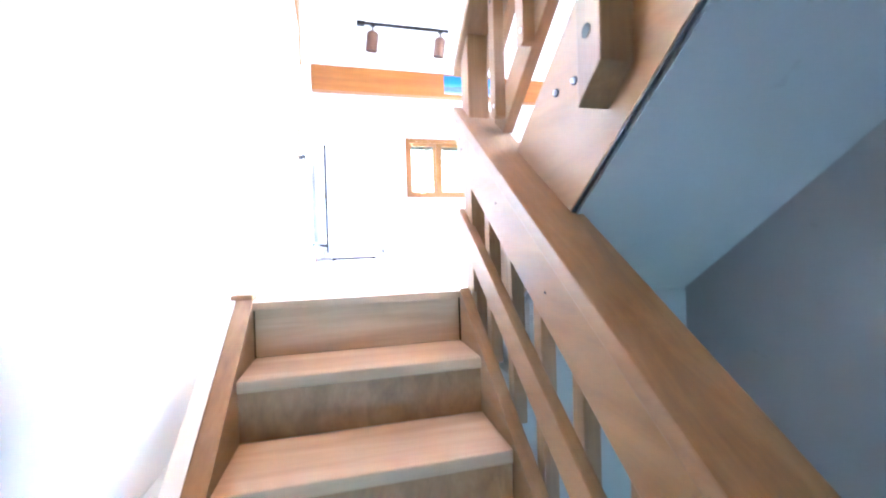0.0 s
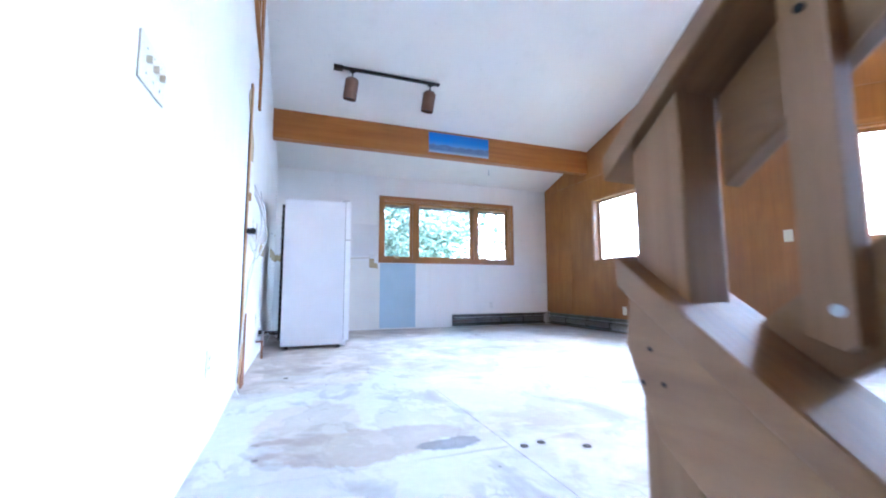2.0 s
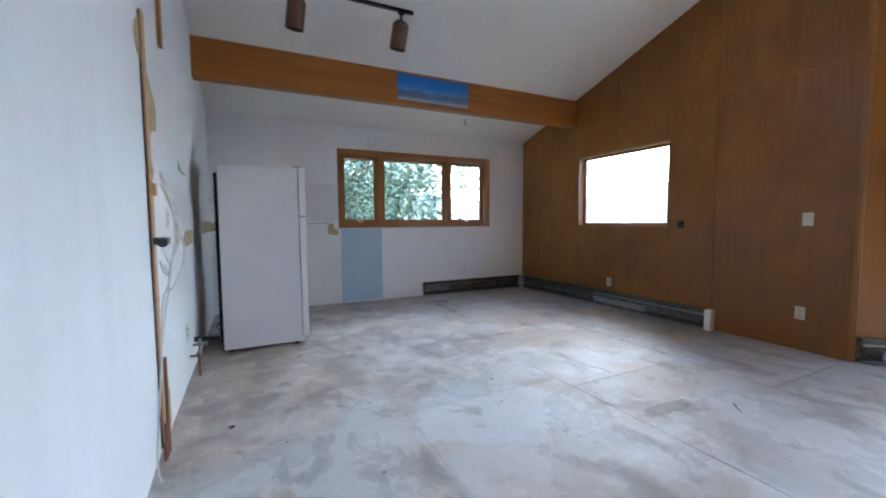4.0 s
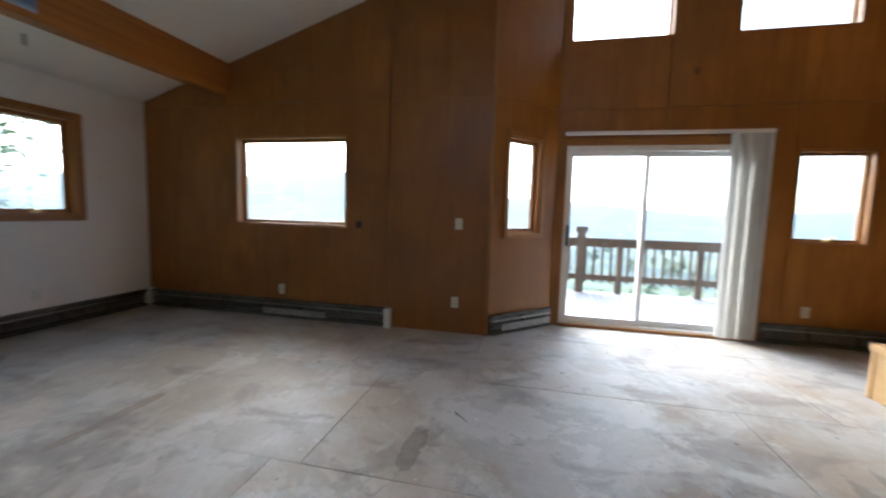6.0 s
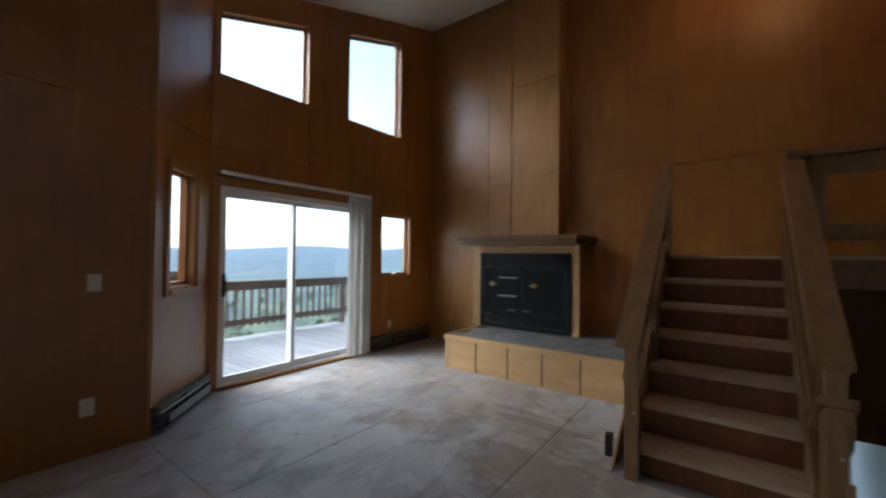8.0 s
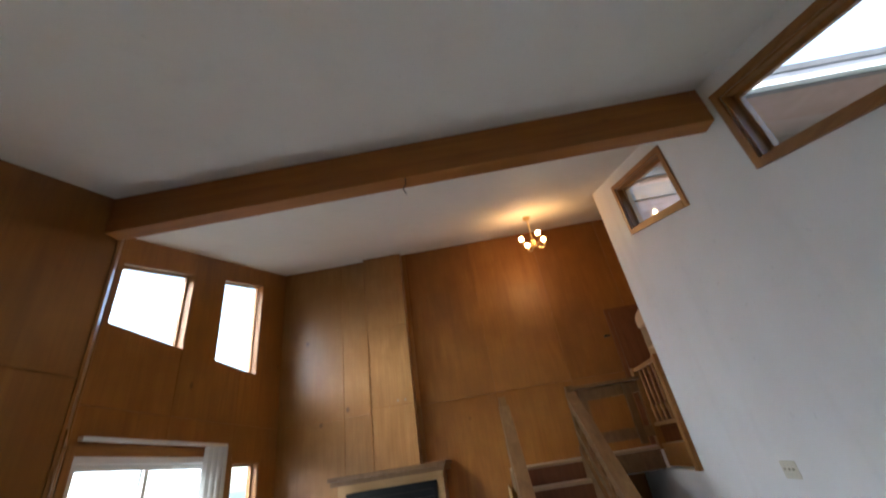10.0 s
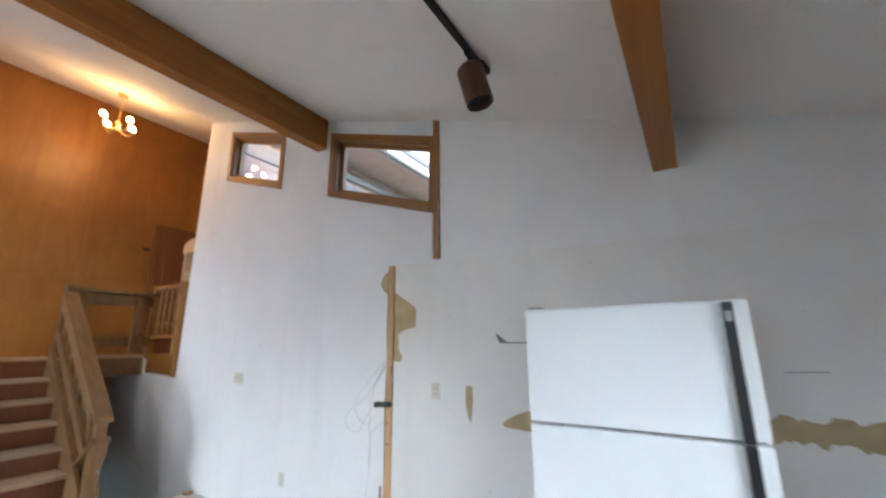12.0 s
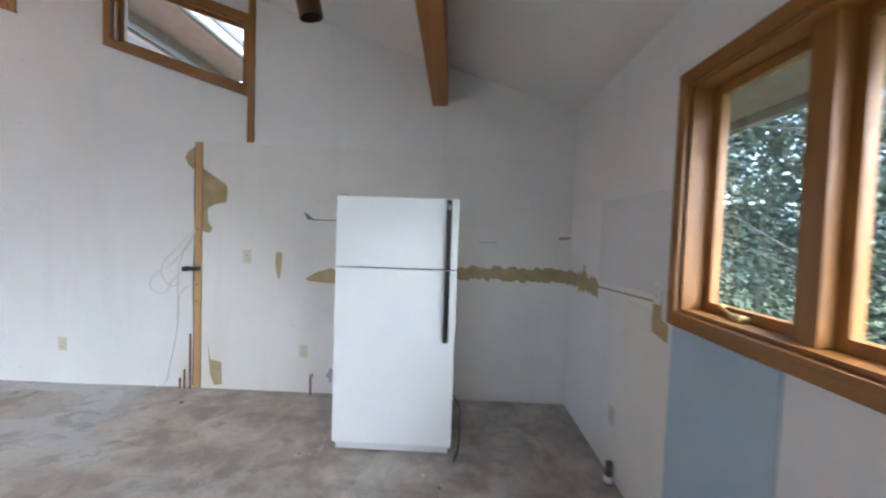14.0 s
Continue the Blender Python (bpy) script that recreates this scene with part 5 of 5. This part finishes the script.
for row in range(6):
    x = 4.17 - (0.1 if row % 2 else 0)
    d = 0.20
    while x > 2.05:
        w = rs.choice((0.2, 0.2, 0.3))
        h_ = rs.uniform(0.398, 0.404)
        part("slate_tile", box(max(2.02, x - w + 0.006), max(SY + 0.02, y - d + 0.006), 0.357, x, y, h_, 0.003), SLATE, ht)
        x -= w
    y -= d
# chimney chase above the mantel
ch = thing("chimney_chase", "tall boxed chimney chase of stained plywood", "chimney", at=(3.5, -1.2, 1.65))
CYF, zc = -1.17, ceil_z(-1.17) - 0.004
cuts = [1.634, 2.49, 3.78, zc]
for k, (z0, z1) in enumerate(zip(cuts, cuts[1:])):
    part("plywood_panel", box(3.17, CYF - 0.012, z0 + 0.002, 3.86, CYF, z1 - 0.003, 0.002), PLY_GOLD, ch)
part("side_panel", box(3.17, SY + 0.001, 1.634, 3.182, CYF - 0.013, zc), PLY_GOLD, ch)
part("side_panel", box(3.848, SY + 0.001, 1.634, 3.86, CYF - 0.013, zc), PLY_GOLD, ch)
part("corner_batten", box(3.85, CYF + 0.0005, 1.634, 3.868, CYF + 0.012, zc), TRIM, ch)
part("seam_batten", box(3.19, CYF + 0.0005, 2.482, 3.845, CYF + 0.007, 2.50), TRIM_H, ch)
part("seam_batten", box(3.19, CYF + 0.0005, 3.77, 3.845, CYF + 0.007, 3.788), TRIM_H, ch)
for x in (3.30, 3.42):
    part("knot", cyl((x, CYF, 2.56), (x, CYF + 0.0015, 2.56), 0.02, seg=12), STAIN_BROWN, ch)

# ---- lights ----
trk = thing("track_light", "black ceiling track with two bronze spotlights", "light", at=(1.3, 5.07, 3.15))
zt = ceil_z(5.07)
part("track_bar", box(0.68, 5.052, zt - 0.028, 1.92, 5.088, zt - 0.002, 0.002), BLACK, trk)
part("feed_box", box(0.66, 5.035, zt - 0.045, 0.76, 5.105, zt - 0.001, 0.004), BLACK, trk)
for x, tilt in ((0.87, (-0.025, 0.05)), (1.80, (-0.025, 0.05))):
    c0 = Vector((x, 5.07, zt - 0.03))
    part("mount", box(x - 0.03, 5.055, zt - 0.05, x + 0.03, 5.085, zt - 0.028, 0.003), BLACK, trk)
    part("stem", cyl(c0, c0 + Vector((0, 0, -0.10)), 0.009), BLACK, trk)
    top, bot = c0 + Vector((0, 0, -0.09)), c0 + Vector((tilt[0], tilt[1], -0.325))
    ax = (bot - top).normalized()
    b = cyl(top, top + ax * 0.025, 0.055, 0.076, 24)
    cyl(top + ax * 0.025, bot, 0.076, 0.076, 24, b, False)
    cyl(top + ax * 0.10, bot - ax * 0.001, 0.071, 0.071, 24, b, False)
    sp_ = part("spot_can", b, BRONZE, trk, "bronze cylinder shade")
    part("lamp_face", cyl(bot - ax * 0.035, bot - ax * 0.03, 0.0705, 0.0705, 24), BLACK, sp_)

chn = thing("chandelier", "small brass chandelier with four lit globe bulbs", "chandelier", at=(0.90, -0.17, 4.4))
CC = Vector((0.90, -0.17, 0))
zc = ceil_z(CC.y)
part("canopy", cyl((CC.x, CC.y, zc - 0.04), (CC.x, CC.y, zc + 0.01), 0.055, 0.06, 20), BRASS, chn)
part("stem", cyl((CC.x, CC.y, zc - 0.42), (CC.x, CC.y, zc - 0.04), 0.008), BRASS, chn)
b = ball((CC.x, CC.y, zc - 0.45), 0.035)
cyl((CC.x, CC.y, zc - 0.54), (CC.x, CC.y, zc - 0.43), 0.018, bm=b)
part("hub", b, BRASS, chn)
for k in range(4):
    a = radians(20 + 90 * k)
    dx, dy = math.cos(a), math.sin(a)
    h0 = Vector((CC.x, CC.y, zc - 0.51))
    arm = tube("arm", [h0, h0 + Vector((dx * 0.10, dy * 0.10, -0.05)), h0 + Vector((dx * 0.19, dy * 0.19, 0.0)), h0 + Vector((dx * 0.19, dy * 0.19, 0.03))], 0.007, BRASS, chn)
    part("cup", cyl(h0 + Vector((dx * 0.19, dy * 0.19, 0.02)), h0 + Vector((dx * 0.19, dy * 0.19, 0.05)), 0.018, 0.03), BRASS, chn)
    part("bulb", ball(h0 + Vector((dx * 0.19, dy * 0.19, 0.09)), 0.034, 16, None, (1, 1, 1.3)), BULB, chn, "warm glowing bulb")
hk = tube("hanging_wire", [(2.4, 2.915, 3.53), (2.4, 2.92, 3.46), (2.42, 2.93, 3.42), (2.40, 2.92, 3.37)], 0.004, BLACK)
tagged(hk, "thin black wire hanging from the timber beam", "wire")
tagged(part("ceiling_hook", cyl((3.36, 6.62, ceil_z(6.62) - 0.09), (3.36, 6.62, ceil_z(6.62)), 0.012), STEEL), "small hook under the ceiling by the window", "hook")

# poster on the beam
po = part("poster", box(-0.47, -0.004, -0.145, 0.47, 0.0, 0.145), POSTER)
po.location = (2.51, 5.8645, 2.74)
tagged(po, "long blue mountain landscape poster pinned on the beam", "poster")

# ---- upper hall things ----
dr = thing("door_2", "dark reddish wooden door in the upper hall, shut", "door", kind="structure", at=(-0.6, SY, UP))
part("door_leaf", box(-1.06, SY + 0.001, UP + 0.005, -0.26, SY + 0.038, 3.42, 0.004), DOOR_WOOD, dr)
for z0, z1 in ((UP + 0.2, UP + 0.95), (UP + 1.1, UP + 1.85)):
    part("door_panel", box(-0.94, SY + 0.038, z0, -0.38, SY + 0.046, z1, 0.006), DOOR_WOOD, dr)
part("door_casing", box(-0.259, SY + 0.001, UP, -0.19, SY + 0.02, 3.49, 0.003), DOOR_WOOD, dr)
part("door_casing", box(-1.06, SY + 0.001, 3.421, -0.26, SY + 0.02, 3.49, 0.003), DOOR_WOOD, dr)
part("door_knob", ball((-0.33, SY + 0.08, UP + 0.95), 0.028), BRASS, dr)
b = box(-0.15, SY + 0.001, 3.03, -0.06, SY + 0.03, 3.065, 0.004)
tagged(part("coat_hook", b, BLACK), "small black hook on the plywood wall", "hook")
hu = thing("hutch", "pale pine hutch with an arched top in the upper hall", "cabinet", at=(-0.6, -0.55, UP))
for y in (-0.80, -0.34):
    part("side_panel", box(-0.85, y, UP, -0.42, y + 0.03, 2.95, 0.004), PALE_WOOD, hu)
for z in (UP + 0.06, 1.95, 2.30, 2.62):
    part("shelf", box(-0.85, -0.769, z, -0.42, -0.341, z + 0.025, 0.003), PALE_WOOD, hu)
arch = [(-0.82, 2.951), (-0.30, 2.951), (-0.30, 3.05)] + [(-0.56 + 0.26 * math.cos(radians(a)), 3.05 + 0.12 * math.sin(radians(a))) for a in range(15, 180, 15)] + [(-0.82, 3.05)]
part("arched_crown", prism(arch, "x", -0.87, -0.40, 0.004), PALE_WOOD, hu)

# ---- deck outside the patio door ----
dk = thing("deck", "weathered grey plank deck outside the patio door", "deck", kind="structure", at=(7.2, 0.8, -0.1))
y = -2.4
while y < 3.4:
    part("plank", box(5.64, y, -0.12, 8.35, y + 0.136, -0.085, 0.004), DECK, dk)
    y += 0.142
part("joist", box(5.66, -2.4, -0.30, 8.3, -2.3, -0.121), DECK_RAIL, dk)
part("joist", box(8.2, -2.4, -0.30, 8.3, 3.4, -0.121), DECK_RAIL, dk)
for x, y in ((8.2, -2.3), (8.2, 0.5), (8.2, 3.3)):
    part("deck_post", box(x - 0.07, y - 0.07, -6.5, x + 0.07, y + 0.07, -0.30), DECK_RAIL, dk)
dr_ = thing("deck_railing", "dark weathered timber deck railing with square posts", "railing", at=(8.2, 0.5, -0.08))
part("top_rail", box(8.16, -2.4, 0.86, 8.30, 3.4, 0.90, 0.004), DECK_RAIL, dr_)
part("upper_rail", box(8.20, -2.4, 0.74, 8.24, 3.4, 0.86, 0.004), DECK_RAIL, dr_)
part("lower_rail", box(8.20, -2.4, 0.14, 8.24, 3.4, 0.24, 0.004), DECK_RAIL, dr_)
y = -2.3
k = 0
while y < 3.4:
    if k % 9 == 4:
        part("post", box(8.17, y - 0.05, -0.084, 8.26, y + 0.05, 0.86, 0.005), DECK_RAIL, dr_)
    else:
        part("baluster", box(8.205, y - 0.018, 0.10, 8.24, y + 0.018, 0.80), DECK_RAIL, dr_)
    y += 0.142
    k += 1
part("tall_post", box(8.15, 1.42, -0.084, 8.29, 1.56, 1.0, 0.006), DECK_RAIL, dr_)
part("post_cap", box(8.12, 1.39, 1.001, 8.32, 1.59, 1.10, 0.012), DECK_RAIL, dr_)
part("top_rail", box(5.66, -2.46, 0.86, 8.16, -2.32, 0.90, 0.004), DECK_RAIL, dr_)
part("lower_rail", box(5.66, -2.41, 0.14, 8.19, -2.37, 0.24, 0.004), DECK_RAIL, dr_)
x = 5.8
while x < 8.1:
    part("baluster", box(x - 0.018, -2.405, 0.10, x + 0.018, -2.37, 0.86), DECK_RAIL, dr_)
    x += 0.142

# ---- the house wing seen through the clerestory windows ----
wing = thing("house_wing", "red-sided house wing with grey fascia and white gutter", "building", kind="structure", at=(-3, 0.7, 0))
z = 1.0
while z < 4.85:
    part("siding_board", box(-6.0, 0.60, z, -0.16, 0.63, z + 0.196, 0.003), SIDING, wing)
    z += 0.2
part("frieze_board", box(-6.0, 0.631, 4.30, -0.16, 0.66, 4.52), FASCIA, wing)
part("roof_soffit", box(-6.0, 0.60, 4.92, -0.16, 1.55, 4.96), SIDING, wing)
part("fascia_board", box(-6.0, 1.551, 4.90, -0.16, 1.60, 5.16), FASCIA, wing)
part("gutter", box(-6.0, 1.601, 4.92, -0.16, 1.68, 5.0, 0.01), VINYL, wing, "white metal gutter")
part("downspout_elbow", cyl((-0.75, 1.35, 4.55), (-0.75, 1.64, 4.93), 0.07, 0.07, 14), VINYL, wing, "pale metal downspout elbow")
part("belly_board", box(-6.0, 0.664, 4.62, -0.16, 0.70, 4.74), FASCIA, wing)
part("wing_roof", prism([(1.62, 5.162), (-1.8, 6.25), (-1.8, 6.35), (1.62, 5.26)], "x", -6.0, -0.16), ROOFING, wing)

# ---- outdoors ----


def land(x, y):
    """Height of the hillside and the valley with its far hills."""
    r = math.hypot(x - 3, y - 3)
    th = math.degrees(math.atan2(y - 3, x - 3))
    e = max(0.0, x - 7)
    h = -3.0 - 26 * (1 - math.exp(-e / 60.0)) + (0.06 * max(0.0, 3 - x) if x < 3 else 0)
    h += noise.noise(Vector((x * 0.03, y * 0.03, 1))) * min(2.0, r * 0.03)
    k = min(1.0, max(0.0, (r - 350) / 1500.0))
    k = k * k * (3 - 2 * k)
    ridge = 60 + 150 * math.exp(-((th - 27) / 17) ** 2) + 40 * math.exp(-((th + 2) / 9) ** 2) + 90 * math.exp(-((th - 75) / 25) ** 2)
    ridge *= 1 + 0.35 * noise.noise(Vector((math.cos(radians(th)) * 5, math.sin(radians(th)) * 5, 3)))
    h += k * ridge + k * 22 * noise.noise(Vector((x * 0.003, y * 0.003, 7)))
    return h


verts, faces = [(3, 3, -3.2)], []
NA, radii = 96, [5, 9, 14, 20, 28, 38, 52, 70, 95, 130, 175, 235, 320, 430, 560, 720, 900, 1150, 1500, 1900, 2500, 3200]
for r in radii:
    for i in range(NA):
        a = 2 * math.pi * i / NA
        x, y = 3 + r * math.cos(a), 3 + r * math.sin(a)
        verts.append((x, y, min(land(x, y), -3.0) if r < 12 else land(x, y)))
for i in range(NA):
    faces.append((0, 1 + i, 1 + (i + 1) % NA))
for k in range(len(radii) - 1):
    for i in range(NA):
        a, b_ = 1 + k * NA + i, 1 + k * NA + (i + 1) % NA
        faces.append((a, a + NA, b_ + NA, b_))
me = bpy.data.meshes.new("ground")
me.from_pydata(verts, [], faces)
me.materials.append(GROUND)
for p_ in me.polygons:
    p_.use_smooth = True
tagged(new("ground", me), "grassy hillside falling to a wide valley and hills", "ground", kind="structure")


def leaf_cloud(name, centres, per, spread, size, seed, material, parent, label="", flat=0.5):
    """Many small leaves round the given centres, as one mesh."""
    rg = np.random.default_rng(seed)
    c = np.repeat(np.array(centres, float), per, axis=0)
    n = len(c)
    c = c + rg.normal(0, 1, (n, 3)) * np.array(spread)
    u = rg.normal(0, 1, (n, 3))
    u[:, 2] *= flat
    u /= np.linalg.norm(u, axis=1)[:, None]
    w = np.cross(u, rg.normal(0, 1, (n, 3)))
    w /= np.linalg.norm(w, axis=1)[:, None]
    s = size * rg.uniform(0.6, 1.4, (n, 1))
    q = np.stack([c - u * s, c + w * s * 0.45, c + u * s, c - w * s * 0.45], 1).reshape(-1, 3)
    me = bpy.data.meshes.new(name)
    me.from_pydata(q.tolist(), [], np.arange(4 * n).reshape(n, 4).tolist())
    me.materials.append(material)
    ob = new(name, me)
    if parent is not None:
        ob.parent = parent
    if label:
        ob["label"] = label
    return ob


def aspen(seed, height, label, leaves):
    """A slim tree: tapered trunk, limbs, and a loose crown of leaves."""
    rg = random.Random(seed)
    tr = thing("tree", label, "tree", "trees by the house")
    bm = bmesh.new()
    p = Vector((0, 0, -0.3))
    pts = []
    for k in range(9):
        pts.append(p.copy())
        p = p + Vector((rg.uniform(-0.12, 0.12), rg.uniform(-0.12, 0.12), height / 8))
    for k in range(8):
        cyl(pts[k], pts[k + 1], 0.11 * (1 - k / 8.5), 0.11 * (1 - (k + 1) / 8.5), 8, bm)
    ends = []
    for k in range(26):
        f = rg.uniform(0.22, 0.97)
        i = min(7, int(f * 8))
        s = pts[i].lerp(pts[i + 1], f * 8 - i)
        a = rg.uniform(0, 2 * math.pi)
        ln = (1.05 - f) * height * 0.27 + 0.35
        e = s + Vector((math.cos(a) * ln, math.sin(a) * ln, ln * rg.uniform(0.15, 0.7)))
        cyl(s, e, 0.028 * (1.2 - f), 0.006, 5, bm)
        for q in (0.35, 0.55, 0.75, 1.0):
            ends.append(s.lerp(e, q) + Vector((rg.uniform(-0.15, 0.15), rg.uniform(-0.15, 0.15), rg.uniform(-0.1, 0.2))))
    part("trunk", bm, BARK, tr)
    leaf_cloud("crown", ends, 42, (0.20, 0.20, 0.17), 0.055, seed, leaves, tr)
    return tr


t1 = aspen(11, 8.5, "slim dark leafy tree standing close to the house", LEAF)
t2 = aspen(23, 7.5, "slim pale leafy tree standing close to the house", LEAF_PALE)
t1.matrix_basis = pose(-2.2, 10.9, land(-2.2, 10.9))
t2.matrix_basis = pose(2.6, 12.6, land(2.6, 12.6))
SPOTS = [(-1.6, 12.2), (1.4, 13.4), (3.8, 13.8), (-3.4, 11.4), (-5.2, 10.6), (-7.0, 11.8), (-2.6, 13.6), (-8.6, 10.2), (4.9, 15.5), (-0.6, 14.8), (-4.4, 13.0),
         (15.5, -4.6), (17.5, -2.2), (19.0, -6.0), (22.0, 0.5), (16.0, -7.5)]
for i, (x, y) in enumerate(SPOTS):
    s = 0.85 + 0.3 * ((i * 37) % 10) / 10
    s *= 0.6 if x > 10 else 1.0
    copy_thing(t1 if x < -1.5 else t2, Matrix.Translation((x, y, land(x, y))) @ Matrix.Rotation(i * 1.3, 4, "Z") @ Matrix.Scale(s, 4))

rg = random.Random(5)
cent = []
for k in range(520):
    a = radians(rg.uniform(-50, 75))
    r = rg.uniform(24, 60) if k < 120 else rg.uniform(60, 420)
    x, y = 3 + r * math.cos(a), 3 + r * math.sin(a)
    g0 = land(x, y)
    hh = rg.uniform(3, 6.5)
    for j in range(7):
        f = j / 6
        cent.append((x + rg.uniform(-1, 1) * (1.2 - f), y + rg.uniform(-1, 1) * (1.2 - f), g0 + 0.8 + hh * f * 0.85))
woods = leaf_cloud("valley_woods", cent, 26, (0.75, 0.75, 0.6), 0.42, 8, LEAF_FAR, None)
tagged(woods, "green woods and scrub covering the valley slopes", "woods", kind="stuff")

rg = random.Random(15)
cent, pale = [], []
for k in range(2100):
    x = rg.uniform(-30, 7.2) if k < 1300 else rg.uniform(-4, 7.2)
    y = rg.uniform(13.5, 24) if x > -12 else rg.uniform(8, 24)
    (cent if x < -1.5 else pale).append((x, y, land(x, y) + rg.uniform(0.2, 9.5) * (1 if x < 3 else 0.75)))
thicket = leaf_cloud("thicket", cent, 62, (0.7, 0.7, 0.65), 0.12, 9, LEAF, None)
tagged(thicket, "dense dark green thicket behind the house trees", "woods", kind="stuff")
grove = leaf_cloud("grove", pale, 62, (0.7, 0.7, 0.65), 0.12, 19, LEAF_PALE, None)
tagged(grove, "pale green grove behind the house", "woods", kind="stuff")
rg = random.Random(31)
cent = []
for k in range(300):
    a = radians(rg.uniform(-48, 40))
    r = rg.uniform(10, 34)
    x, y = 6 + r * math.cos(a), 1 + r * math.sin(a)
    hh = rg.uniform(0.8, 3.6)
    for j in range(4):
        cent.append((x + rg.uniform(-0.6, 0.6), y + rg.uniform(-0.6, 0.6), land(x, y) + 0.3 + hh * j / 3))
scrub = leaf_cloud("hillside_scrub", cent, 46, (0.42, 0.42, 0.36), 0.13, 29, LEAF_FAR, None)
tagged(scrub, "green scrub on the slope below the deck", "shrubs", kind="stuff")


def far_house(x, y, w, d, hgt, turn, label, wall_mat):
    """A far neighbour's house with gable roof and windows."""
    g0 = land(x, y) - 0.5
    hs = thing("house", label, "house", "houses in the valley")
    part("house_wall", box(-w / 2, -d / 2, 0, w / 2, d / 2, hgt), wall_mat, hs)
    part("roof", prism([(-d / 2 - 0.5, hgt), (d / 2 + 0.5, hgt), (0, hgt + d * 0.28)], "x", -w / 2 - 0.4, w / 2 + 0.4), ROOFING, hs)
    n = max(2, int(w / 2.2))
    for s in range(int(hgt / 2.7)):
        for i in range(n):
            cx = -w / 2 + (i + 0.5) * w / n
            part("house_window", box(cx - 0.5, -d / 2 - 0.03, 0.9 + 2.7 * s, cx + 0.5, -d / 2 + 0.03, 2.1 + 2.7 * s), DARK_GLASS, hs)
        part("house_window", box(-w / 2 - 0.03, -0.8, 0.9 + 2.7 * s, -w / 2 + 0.03, 0.8, 2.1 + 2.7 * s), DARK_GLASS, hs)
    hs.matrix_basis = Matrix.Translation((x, y, g0)) @ Matrix.Rotation(radians(turn), 4, "Z")
    return hs


far_house(27, 4.2, 9, 7, 3.4, 20, "pale house with grey roof below the deck", PALE_HOUSE)
far_house(70, 30, 12, 8, 5.6, -15, "pale house far down the slope", PALE_HOUSE)
far_house(95, -8, 13, 9, 5.6, 35, "red-sided house far down the slope", SIDING)
far_house(140, 22, 14, 9, 5.6, 10, "pale house far off in the valley", PALE_HOUSE)
